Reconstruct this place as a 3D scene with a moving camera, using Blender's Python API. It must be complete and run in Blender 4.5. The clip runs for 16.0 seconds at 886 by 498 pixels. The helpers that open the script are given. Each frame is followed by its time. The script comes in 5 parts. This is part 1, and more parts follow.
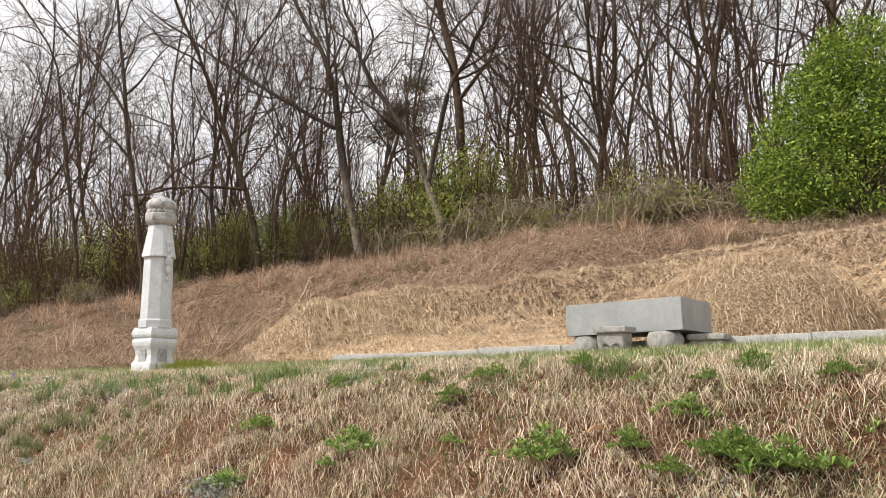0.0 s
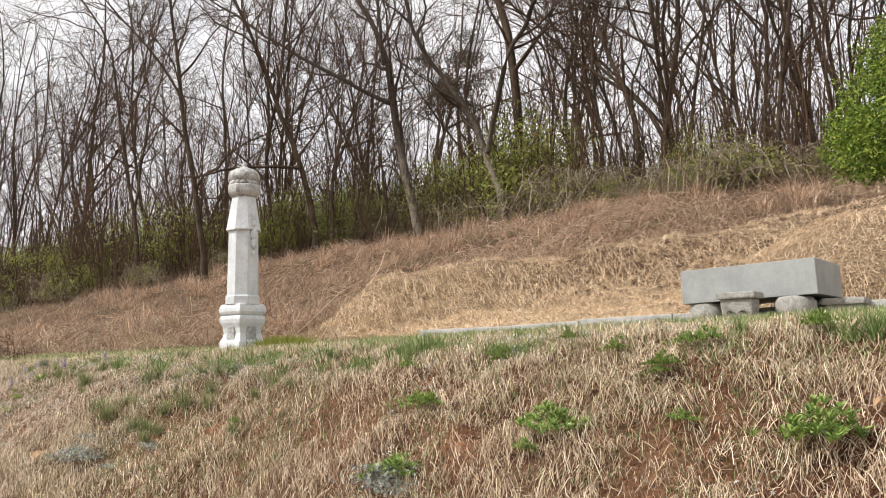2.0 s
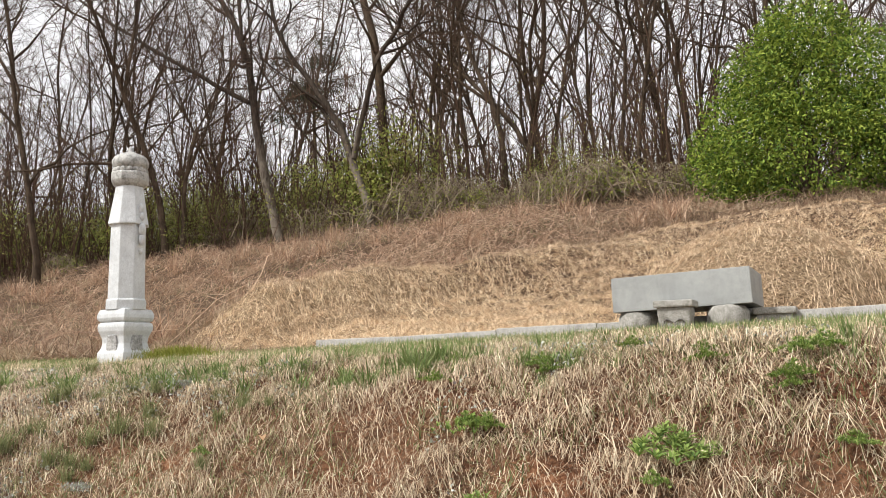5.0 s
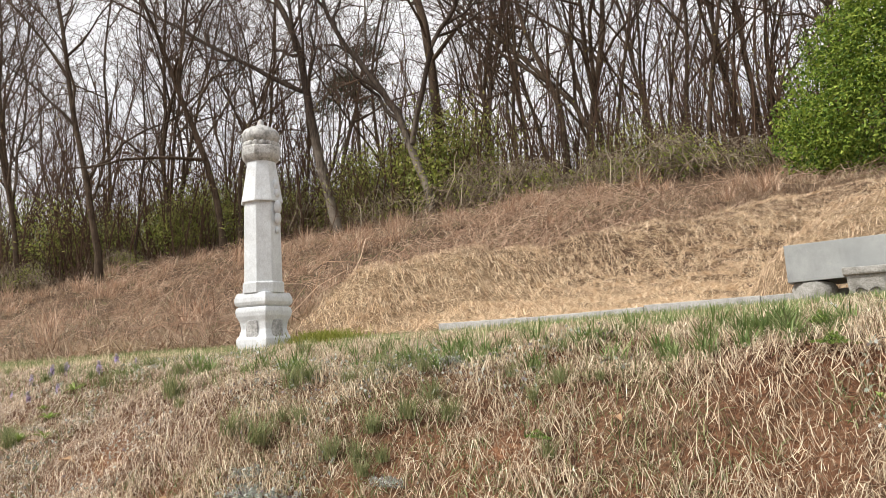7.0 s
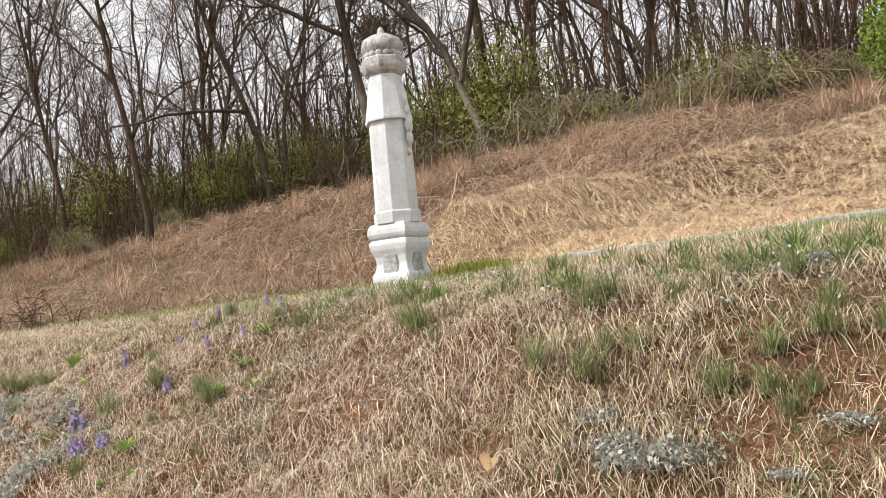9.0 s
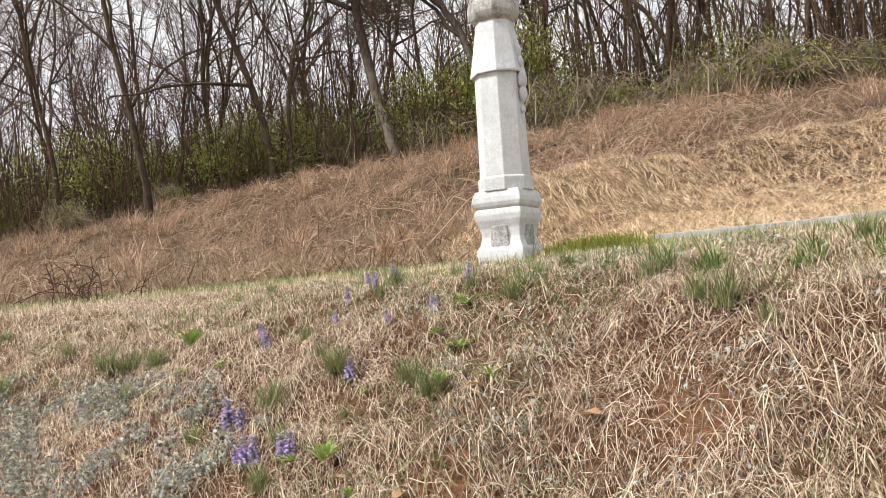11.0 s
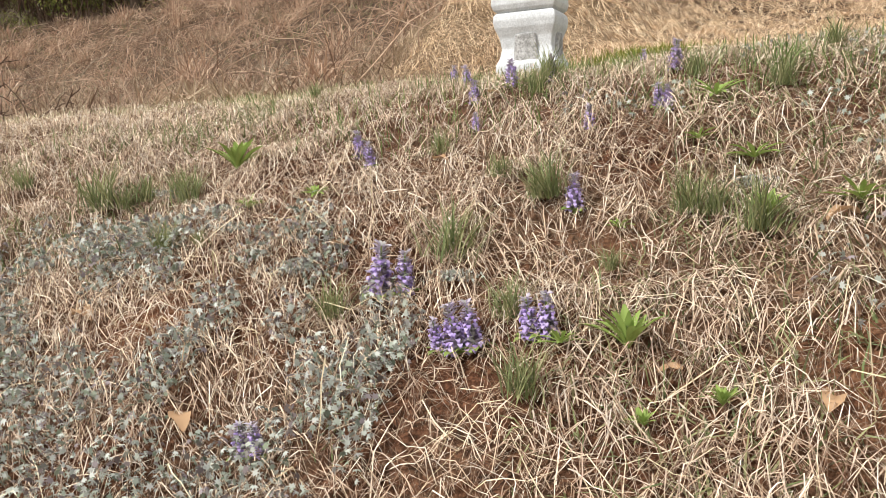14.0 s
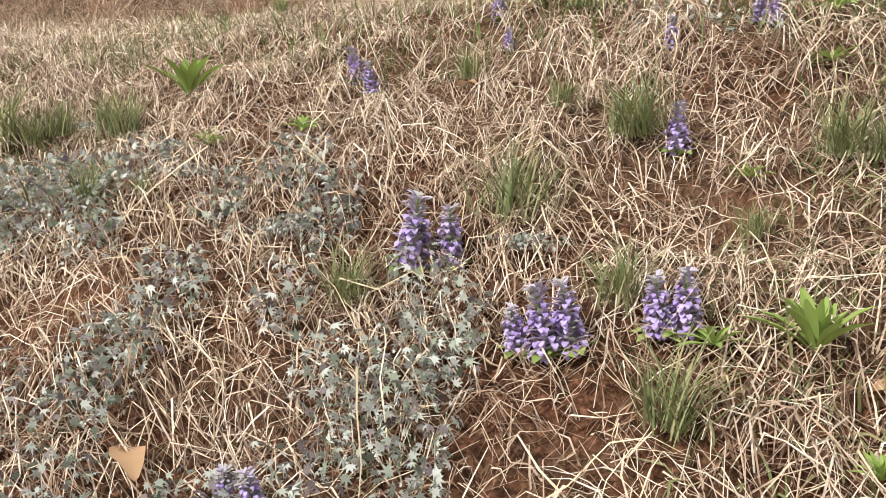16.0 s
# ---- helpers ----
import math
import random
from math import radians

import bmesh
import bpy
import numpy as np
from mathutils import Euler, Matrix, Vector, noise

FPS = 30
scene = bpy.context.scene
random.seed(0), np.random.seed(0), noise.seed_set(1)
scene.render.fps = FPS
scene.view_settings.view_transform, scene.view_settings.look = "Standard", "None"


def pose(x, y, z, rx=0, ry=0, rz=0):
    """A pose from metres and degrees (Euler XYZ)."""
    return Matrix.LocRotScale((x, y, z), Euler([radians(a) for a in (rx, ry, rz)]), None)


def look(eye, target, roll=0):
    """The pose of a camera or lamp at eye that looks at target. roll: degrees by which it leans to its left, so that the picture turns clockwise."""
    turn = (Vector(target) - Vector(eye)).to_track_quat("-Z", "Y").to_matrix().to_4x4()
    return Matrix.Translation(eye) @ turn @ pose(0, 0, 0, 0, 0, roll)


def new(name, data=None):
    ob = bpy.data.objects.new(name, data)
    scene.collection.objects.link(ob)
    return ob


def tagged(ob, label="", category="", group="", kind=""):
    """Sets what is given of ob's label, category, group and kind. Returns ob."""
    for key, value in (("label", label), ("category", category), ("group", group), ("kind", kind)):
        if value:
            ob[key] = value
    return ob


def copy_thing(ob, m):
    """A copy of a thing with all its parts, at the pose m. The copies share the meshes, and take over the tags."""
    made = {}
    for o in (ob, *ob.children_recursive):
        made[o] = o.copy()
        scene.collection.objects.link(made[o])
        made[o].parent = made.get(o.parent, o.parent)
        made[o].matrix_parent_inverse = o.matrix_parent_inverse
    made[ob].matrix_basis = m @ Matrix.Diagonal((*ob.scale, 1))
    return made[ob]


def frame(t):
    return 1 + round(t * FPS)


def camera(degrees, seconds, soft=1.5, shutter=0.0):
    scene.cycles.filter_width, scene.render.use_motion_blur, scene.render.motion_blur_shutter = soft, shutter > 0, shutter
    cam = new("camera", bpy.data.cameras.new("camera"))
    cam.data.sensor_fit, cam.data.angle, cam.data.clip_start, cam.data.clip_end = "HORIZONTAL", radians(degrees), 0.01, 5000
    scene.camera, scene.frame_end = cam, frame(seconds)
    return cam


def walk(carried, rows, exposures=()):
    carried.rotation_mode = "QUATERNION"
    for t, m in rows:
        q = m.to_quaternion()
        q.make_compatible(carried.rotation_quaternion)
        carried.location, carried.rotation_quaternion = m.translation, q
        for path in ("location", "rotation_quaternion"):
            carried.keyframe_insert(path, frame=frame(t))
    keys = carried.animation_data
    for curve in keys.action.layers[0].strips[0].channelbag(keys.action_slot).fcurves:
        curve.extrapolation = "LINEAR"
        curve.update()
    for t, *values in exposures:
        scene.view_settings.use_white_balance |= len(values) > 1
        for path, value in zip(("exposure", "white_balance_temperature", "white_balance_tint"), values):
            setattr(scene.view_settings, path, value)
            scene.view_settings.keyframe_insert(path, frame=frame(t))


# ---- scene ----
cam = camera(56.9, 16.0, 0.6)
# world axes: x along the kerb, y uphill; the walk's rows are turned into them
METRES, EYE, TILT, LEAN, TURN = 8.0, 1.5, 0.0, 0.0, 35.0
ROWS = [
    (0.0, 0.0, 0.0, 0.0, 0.0, 8.6, 0.02),
    (0.5, -0.0093, 0.0087, -0.0017, 3.21, 8.3, -0.7),
    (1.0, -0.0329, 0.0243, -0.0023, 5.22, 8.05, -0.12),
    (1.5, -0.0602, 0.0448, -0.0032, 4.42, 7.32, 0.95),
    (2.0, -0.0777, 0.0726, -0.0047, 3.25, 7.11, 0.98),
    (2.5, -0.0886, 0.1016, -0.0018, -4.77, 7.29, 1.23),
    (3.0, -0.0975, 0.1185, 0.0022, -16.97, 7.81, 1.68),
    (3.5, -0.1092, 0.1286, 0.0027, -19.9, 8.4, 1.42),
    (4.0, -0.1184, 0.1359, 0.0006, -14.32, 8.24, 0.42),
    (4.5, -0.1492, 0.1454, -0.0014, -9.55, 7.95, 0.45),
    (7.0, -0.3152, 0.2585, -0.0098, -5.67, 7.13, 2.57),
    (7.5, -0.3515, 0.2939, -0.0092, -4.62, 7.15, 3.9),
    (8.0, -0.3827, 0.3168, -0.0157, -4.07, 6.23, 3.48),
    (8.5, -0.4143, 0.3449, -0.0195, -4.36, 4.49, 4.89),
    (9.0, -0.4384, 0.3805, -0.0185, -3.6, 3.74, 5.41),
    (11.5, -0.5775, 0.5143, -0.0174, -5.46, 2.31, 3.78),
    (12.0, -0.5985, 0.5406, -0.0204, -5.78, 0.8, 4.14),
    (12.5, -0.6116, 0.5692, -0.0217, -6.47, -0.56, 3.9),
    (13.0, -0.6245, 0.5908, -0.0243, -7.7, -4.75, 3.67),
    (13.5, -0.6415, 0.6092, -0.0303, -12.88, -6.97, 3.13),
    (14.0, -0.647, 0.6344, -0.0294, -14.75, -8.33, 3.61),
    (14.5, -0.6467, 0.6528, -0.027, -17.32, -8.74, 3.44),
    (15.0, -0.6509, 0.6675, -0.029, -18.58, -9.24, 3.55),
    (15.5, -0.6523, 0.6789, -0.0366, -19.06, -11.31, 2.92),
    (16.0, -0.656, 0.6993, -0.0377, -20.04, -11.45, 2.03),
]
walk(cam, [(t, pose(0, 0, EYE, TILT, LEAN, TURN) @ pose(METRES * x, METRES * y, METRES * z, 90 + pitch, roll, yaw)) for t, x, y, z, yaw, pitch, roll in ROWS])


# ---- light ----
SUN_EL, SUN_AZ = 46.0, 221.0  # azimuth counted from +y towards +x
w = bpy.data.worlds.new("overcast_sky")
scene.world = w
w.use_nodes = True
wn, wl = w.node_tree.nodes, w.node_tree.links
wn.clear()
sky = wn.new("ShaderNodeTexSky")
sky.sky_type = 'NISHITA'
sky.sun_disc = False
sky.sun_elevation, sky.sun_rotation = radians(SUN_EL), radians(SUN_AZ)
sky.dust_density, sky.air_density = 3.0, 1.0
sky_scale = wn.new("ShaderNodeVectorMath")
sky_scale.operation = 'SCALE'
sky_scale.inputs["Scale"].default_value = 0.12
wl.new(sky.outputs[0], sky_scale.inputs[0])
tc = wn.new("ShaderNodeTexCoord")
cl = wn.new("ShaderNodeTexNoise")
cl.inputs["Scale"].default_value, cl.inputs["Detail"].default_value = 3.2, 6.0
wl.new(tc.outputs["Generated"], cl.inputs["Vector"])
cr = wn.new("ShaderNodeMapRange")
cr.inputs["From Min"].default_value, cr.inputs["From Max"].default_value = 0.3, 0.55
cr.inputs["To Min"].default_value, cr.inputs["To Max"].default_value = 0.78, 1.0
wl.new(cl.outputs["Fac"], cr.inputs["Value"])
mixw = wn.new("ShaderNodeMix")
mixw.data_type = 'RGBA'
mixw.inputs["B"].default_value = (1.0, 0.985, 1.0, 1)
wl.new(cr.outputs[0], mixw.inputs["Factor"])
wl.new(sky_scale.outputs[0], mixw.inputs["A"])
bg = wn.new("ShaderNodeBackground")
bg.inputs["Strength"].default_value = 1.06
wl.new(mixw.outputs["Result"], bg.inputs["Color"])
wo = wn.new("ShaderNodeOutputWorld")
wl.new(bg.outputs[0], wo.inputs[0])

sun = new("sun", bpy.data.lights.new("sun", 'SUN'))
sun.data.energy, sun.data.angle, sun.data.color = 4.9, radians(4), (1.0, 0.965, 0.91)
sa, se = radians(SUN_AZ), radians(SUN_EL)
sun.matrix_world = look((20 * math.sin(sa) * math.cos(se), 20 * math.cos(sa) * math.cos(se), 20 * math.sin(se)), (0, 0, 0))

# ---- materials ----


class Mat:
    """A small builder of node materials."""

    def __init__(self, name, rough=0.8, metal=0.0, spec=0.3):
        self.m = bpy.data.materials.new(name)
        self.m.use_nodes = True
        self.n, self.l = self.m.node_tree.nodes, self.m.node_tree.links
        self.b = self.n["Principled BSDF"]
        self.b.inputs["Roughness"].default_value = rough
        self.b.inputs["Metallic"].default_value = metal
        self.b.inputs["Specular IOR Level"].default_value = spec
        self.co = self.n.new("ShaderNodeTexCoord").outputs["Object"]

    def noise(self, scale, detail=4.0, rough=0.6, stretch=None, lo=0.0, hi=1.0, a=0.3, b=0.7):
        v = self.co
        if stretch:
            mp = self.n.new("ShaderNodeMapping")
            mp.inputs["Scale"].default_value = stretch
            self.l.new(v, mp.inputs[0])
            v = mp.outputs[0]
        t = self.n.new("ShaderNodeTexNoise")
        t.inputs["Scale"].default_value, t.inputs["Detail"].default_value, t.inputs["Roughness"].default_value = scale, detail, rough
        self.l.new(v, t.inputs["Vector"])
        r = self.n.new("ShaderNodeMapRange")
        for k, val in (("From Min", a), ("From Max", b), ("To Min", lo), ("To Max", hi)):
            r.inputs[k].default_value = val
        self.l.new(t.outputs["Fac"], r.inputs["Value"])
        return r.outputs[0]

    def island(self):
        return self.n.new("ShaderNodeNewGeometry").outputs["Random Per Island"]

    def per_object(self):
        return self.n.new("ShaderNodeObjectInfo").outputs["Random"]

    def ramp(self, fac, *stops):
        r = self.n.new("ShaderNodeValToRGB")
        e = r.color_ramp.elements
        while len(e) < len(stops):
            e.new(0.5)
        for el, (p, c) in zip(e, stops):
            el.position, el.color = p, (*c, 1)
        self.l.new(fac, r.inputs[0])
        return r.outputs[0]

    def mix(self, fac, a, b, mode='MIX'):
        m = self.n.new("ShaderNodeMix")
        m.data_type, m.blend_type = 'RGBA', mode
        for key, v in (("Factor", fac), ("A", a), ("B", b)):
            s = next(i for i in m.inputs if i.name == key and (i.type == 'RGBA' or key == "Factor") and i.enabled)
            if isinstance(v, (int, float)):
                s.default_value = v
            elif isinstance(v, tuple):
                s.default_value = (*v, 1)
            else:
                self.l.new(v, s)
        return next(o for o in m.outputs if o.type == 'RGBA')

    def math(self, op, a, b):
        m = self.n.new("ShaderNodeMath")
        m.operation = op
        m.use_clamp = True
        for i, v in enumerate((a, b)):
            if isinstance(v, (int, float)):
                m.inputs[i].default_value = v
            else:
                self.l.new(v, m.inputs[i])
        return m.outputs[0]

    def color(self, out):
        if isinstance(out, tuple):
            self.b.inputs["Base Color"].default_value = (*out, 1)
        else:
            self.l.new(out, self.b.inputs["Base Color"])
        return self

    def bump(self, h, strength=0.4, dist=0.01):
        b = self.n.new("ShaderNodeBump")
        b.inputs["Strength"].default_value, b.inputs["Distance"].default_value = strength, dist
        self.l.new(h, b.inputs["Height"])
        self.l.new(b.outputs[0], self.b.inputs["Normal"])
        return self

    def thin(self, amount=0.3):
        """Lets some light through, as a leaf does."""
        tr = self.n.new("ShaderNodeBsdfTranslucent")
        src = self.b.inputs["Base Color"]
        if src.links:
            self.l.new(src.links[0].from_socket, tr.inputs[0])
        else:
            tr.inputs[0].default_value = src.default_value
        mx = self.n.new("ShaderNodeMixShader")
        mx.inputs[0].default_value = amount
        self.l.new(self.b.outputs[0], mx.inputs[1])
        self.l.new(tr.outputs[0], mx.inputs[2])
        self.l.new(mx.outputs[0], self.n["Material Output"].inputs[0])
        return self


def granite(name, light, dark, speck=160.0, lichen=0.0, lichen_col=(0.16, 0.15, 0.12), rough=0.75, bump=0.25):
    m = Mat(name, rough)
    fine = m.ramp(m.noise(speck, 3, 0.7), (0.15, dark), (0.75, light))
    big = m.noise(2.6, 5, 0.6, None, 0.72, 1.0)
    c = m.mix(1.0, fine, big, 'MULTIPLY')
    streak = m.noise(4.0, 4, 0.6, (5, 5, 0.8), 0.0, 0.35, 0.5, 0.8)
    c = m.mix(streak, c, tuple(v * 0.62 for v in dark))
    if lichen:
        c = m.mix(m.noise(16, 5, 0.7, None, 0, lichen, 0.45, 0.62), c, lichen_col)
    m.color(c)
    m.bump(m.noise(speck * 0.5, 4, 0.7), bump, 0.004)
    return m.m


PILLAR_STONE = granite("pale_granite", (0.80, 0.83, 0.84), (0.60, 0.625, 0.64), 120, 0.16, (0.22, 0.22, 0.20))
CAP_STONE = granite("weathered_granite", (0.66, 0.655, 0.63), (0.38, 0.38, 0.36), 110, 0.6, (0.10, 0.10, 0.085))
CARVED_HOLLOW = granite("rough_hollow_granite", (0.62, 0.62, 0.61), (0.30, 0.30, 0.29), 60, 0.45, (0.14, 0.14, 0.125), 0.9, 0.9)
TABLE_STONE = granite("sawn_grey_granite", (0.42, 0.435, 0.425), (0.27, 0.28, 0.275), 190, 0.12, (0.5, 0.52, 0.5), 0.6, 0.12)
DRUM_STONE = granite("worn_grey_granite", (0.50, 0.485, 0.45), (0.29, 0.28, 0.25), 90, 0.5, (0.12, 0.115, 0.09), 0.9, 0.5)
KERB_STONE = granite("kerb_granite", (0.56, 0.55, 0.52), (0.34, 0.335, 0.32), 110, 0.3, (0.17, 0.165, 0.14))
BASE_STONE = granite("speckled_granite", (0.46, 0.46, 0.45), (0.20, 0.20, 0.20), 140, 0.1)
WHITE_STONE = granite("white_granite", (0.74, 0.73, 0.69), (0.52, 0.51, 0.48), 120, 0.25, (0.33, 0.31, 0.27))


def black_stone():
    m = Mat("polished_black_stone", 0.22, 0, 0.5)
    c = m.ramp(m.noise(300, 2, 0.5), (0.2, (0.012, 0.013, 0.015)), (0.9, (0.05, 0.053, 0.06)))
    c = m.mix(m.noise(3, 4, 0.6, (4, 4, 0.7), 0, 0.3, 0.45, 0.8), c, (0.10, 0.10, 0.10))
    m.color(c)
    m.l.new(m.noise(6, 4, 0.6, None, 0.18, 0.42), m.b.inputs["Roughness"])
    return m.m


BLACK_STONE = black_stone()
LETTER_PAINT = Mat("pale_letter_cut", 0.8).color((0.21, 0.21, 0.20)).m
# shade under eaves and in carved lines, put into the stone colour
SHADOW_STONE = granite("shadow_toned_granite", (0.16, 0.145, 0.13), (0.06, 0.055, 0.05), 90, 0.3)


def soil():
    m = Mat("soil_with_straw", 0.95, 0, 0.1)
    fine = m.noise(60, 5, 0.7)
    earth = m.ramp(fine, (0.1, (0.03, 0.013, 0.007)), (0.5, (0.12, 0.052, 0.028)), (0.95, (0.31, 0.15, 0.085)))
    straw = m.ramp(m.noise(26, 6, 0.8, (1, 1.6, 1)), (0.2, (0.08, 0.05, 0.03)), (0.8, (0.46, 0.34, 0.215)))
    geo = m.n.new("ShaderNodeSeparateXYZ")
    m.l.new(m.co, geo.inputs[0])
    up = m.n.new("ShaderNodeMapRange")
    up.inputs["From Min"].default_value, up.inputs["From Max"].default_value = 3.4, 4.6
    m.l.new(geo.outputs["Y"], up.inputs["Value"])
    patch = m.noise(1.4, 4, 0.6, None, 0.0, 0.35, 0.4, 0.6)
    low = m.n.new("ShaderNodeMapRange")
    low.inputs["From Min"].default_value, low.inputs["From Max"].default_value = 2.1, 1.2
    low.inputs["To Max"].default_value = 0.3
    m.l.new(geo.outputs["Y"], low.inputs["Value"])
    c = m.mix(m.math('MAXIMUM', m.math('MAXIMUM', patch, low.outputs[0]), up.outputs[0]), earth, straw)
    wood = m.ramp(m.noise(9, 6, 0.75), (0.1, (0.04, 0.025, 0.017)), (0.5, (0.115, 0.074, 0.049)), (0.9, (0.25, 0.17, 0.11)))
    far = m.n.new("ShaderNodeMapRange")
    far.inputs["From Min"].default_value, far.inputs["From Max"].default_value = 11.5, 14.0
    m.l.new(geo.outputs["Y"], far.inputs["Value"])
    side = m.n.new("ShaderNodeMapRange")
    side.inputs["From Min"].default_value, side.inputs["From Max"].default_value = -11.2, -12.5
    m.l.new(geo.outputs["X"], side.inputs["Value"])
    c = m.mix(m.math('MAXIMUM', far.outputs[0], side.outputs[0]), c, wood)
    crust = m.ramp(m.noise(45, 5, 0.75), (0.15, (0.09, 0.036, 0.018)), (0.5, (0.27, 0.125, 0.064)), (0.9, (0.48, 0.26, 0.15)))
    worn = m.n.new("ShaderNodeAttribute")
    worn.attribute_name = "worn"
    c = m.mix(m.math('MULTIPLY', worn.outputs["Fac"], m.noise(7, 5, 0.7, None, 0.35, 1.0)), c, crust)
    m.color(c)
    m.bump(m.noise(38, 6, 0.75), 0.8, 0.02)
    return m.m


def blades(name, cols, rough=0.7, thin=0.25, patch=None, deep=None):
    m = Mat(name, rough, 0, 0.2)
    n = len(cols)
    c = m.ramp(m.island(), *[(i / max(1, n - 1), v) for i, v in enumerate(cols)])
    if patch:
        c = m.mix(m.noise(patch[0], 3, 0.6, None, 0, patch[2], 0.42, 0.62), c, patch[1])
    if deep:
        c = m.mix(m.noise(deep[0], 4, 0.65, (1, 1, 2), 0, deep[2], 0.47, 0.64), c, deep[1])
    m.color(c)
    if thin:
        m.thin(thin)
    return m.m


SOIL = soil()
# the dark browns among these imitate shade between the straws
STRAW = blades("dry_straw", [(0.114, 0.0659, 0.0435), (0.595, 0.439, 0.305), (0.183, 0.11, 0.0707), (0.801, 0.637, 0.469), (0.297, 0.193, 0.131), (0.915, 0.78, 0.61), (0.136, 0.0823, 0.0544), (0.71, 0.548, 0.414), (0.801, 0.659, 0.469), (0.55, 0.472, 0.392), (0.92, 0.835, 0.675), (0.411, 0.275, 0.206)], thin=0.1)
# under-layer straw; the shade of the gaps is put into its dark browns
THATCH = blades("shade_toned_thatch", [(0.054, 0.0302, 0.0195), (0.173, 0.101, 0.0645), (0.324, 0.211, 0.142), (0.108, 0.0624, 0.0411), (0.432, 0.302, 0.205), (0.0756, 0.0423, 0.0273), (0.238, 0.146, 0.0928)], 0.85, 0.0)
BANK_STRAW = blades("tan_bank_straw", [(0.159, 0.098, 0.0617), (0.635, 0.479, 0.324), (0.862, 0.703, 0.516), (0.34, 0.225, 0.146), (0.92, 0.853, 0.651), (0.703, 0.542, 0.376), (0.205, 0.128, 0.084), (0.794, 0.657, 0.46), (0.567, 0.484, 0.37)], thin=0.1, patch=(1.3, (0.46, 0.38, 0.26), 0.5))
PALE_STRAW = blades("pale_turf_straw", [(0.224, 0.157, 0.0864), (0.65, 0.538, 0.356), (0.829, 0.728, 0.518), (0.47, 0.381, 0.238), (0.739, 0.627, 0.421), (0.605, 0.538, 0.335)], thin=0.1)
TAN_STRAW = blades("tan_mown_grass", [(0.14, 0.0809, 0.0462), (0.653, 0.474, 0.303), (0.92, 0.745, 0.513), (0.28, 0.174, 0.105), (0.84, 0.647, 0.436), (0.92, 0.785, 0.562), (0.746, 0.554, 0.358), (0.396, 0.254, 0.154)], thin=0.1, patch=(0.9, (0.56, 0.40, 0.26), 0.3))
# straw tone of the trimmed mound; on the crest it imitates rim light
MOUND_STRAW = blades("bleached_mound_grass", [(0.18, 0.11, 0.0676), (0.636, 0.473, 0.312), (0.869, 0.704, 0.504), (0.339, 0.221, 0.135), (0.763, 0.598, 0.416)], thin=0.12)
LITTER = blades("red_brown_leaf_litter", [(0.0655, 0.039, 0.027), (0.281, 0.17, 0.116), (0.432, 0.292, 0.202), (0.618, 0.496, 0.366), (0.338, 0.213, 0.145), (0.0936, 0.0584, 0.0406), (0.469, 0.341, 0.231), (0.544, 0.457, 0.328), (0.187, 0.117, 0.082)], patch=(1.1, (0.46, 0.36, 0.23), 0.5), deep=(0.8, (0.17, 0.10, 0.072), 0.55))
WEED_STEM = blades("dry_weed_stem", [(0.169, 0.103, 0.0713), (0.509, 0.339, 0.232), (0.752, 0.581, 0.428), (0.364, 0.218, 0.143), (0.654, 0.46, 0.321), (0.194, 0.116, 0.0784)])
GREEN_GRASS = blades("young_green_grass", [(0.11, 0.17, 0.05), (0.18, 0.25, 0.075), (0.27, 0.32, 0.13), (0.15, 0.22, 0.08)])
YELLOW_GREEN = blades("yellow_green_moss", [(0.16, 0.19, 0.035), (0.25, 0.27, 0.05), (0.33, 0.32, 0.08)])
DUSTY_GRASS = blades("dusty_sedge", [(0.115, 0.15, 0.06), (0.20, 0.235, 0.095), (0.34, 0.33, 0.165), (0.16, 0.19, 0.095)])
HERB = blades("green_herb_leaf", [(0.092, 0.155, 0.0385), (0.172, 0.265, 0.0605), (0.299, 0.391, 0.105), (0.218, 0.276, 0.088)], 0.6)
MUGWORT = blades("silvery_mugwort_leaf", [(0.13, 0.16, 0.11), (0.44, 0.47, 0.41), (0.68, 0.70, 0.65), (0.24, 0.28, 0.19), (0.54, 0.56, 0.51), (0.14, 0.11, 0.10), (0.36, 0.31, 0.32)], 0.8)
PURPLE = blades("violet_petal", [(0.36, 0.25, 0.56), (0.46, 0.35, 0.67), (0.58, 0.48, 0.74), (0.40, 0.30, 0.56)], 0.6)
BRACT = blades("hairy_grey_violet_bract", [(0.42, 0.36, 0.46), (0.58, 0.54, 0.58), (0.50, 0.43, 0.58), (0.44, 0.44, 0.38)], 0.8)
DEAD_LEAF = blades("fallen_tan_leaf", [(0.42, 0.25, 0.13), (0.55, 0.37, 0.22)], 0.7)
BUSH_LEAF = blades("glossy_spring_leaf", [(0.04, 0.085, 0.016), (0.11, 0.185, 0.028), (0.22, 0.31, 0.045), (0.36, 0.43, 0.075), (0.12, 0.19, 0.03)], 0.6, 0.22)
SHRUB_LEAF = blades("olive_shrub_leaf", [(0.132, 0.169, 0.0414), (0.252, 0.294, 0.0667), (0.432, 0.463, 0.109), (0.312, 0.25, 0.115), (0.192, 0.25, 0.0633)], 0.6, 0.3)
PINE_LEAF = blades("dark_pine_needle", [(0.025, 0.035, 0.02), (0.05, 0.06, 0.03), (0.075, 0.08, 0.045)], 0.7, 0.1)
BUD_LEAF = blades("opening_ochre_bud", [(0.20, 0.15, 0.05), (0.28, 0.23, 0.08), (0.22, 0.13, 0.07)], 0.7, 0.3)
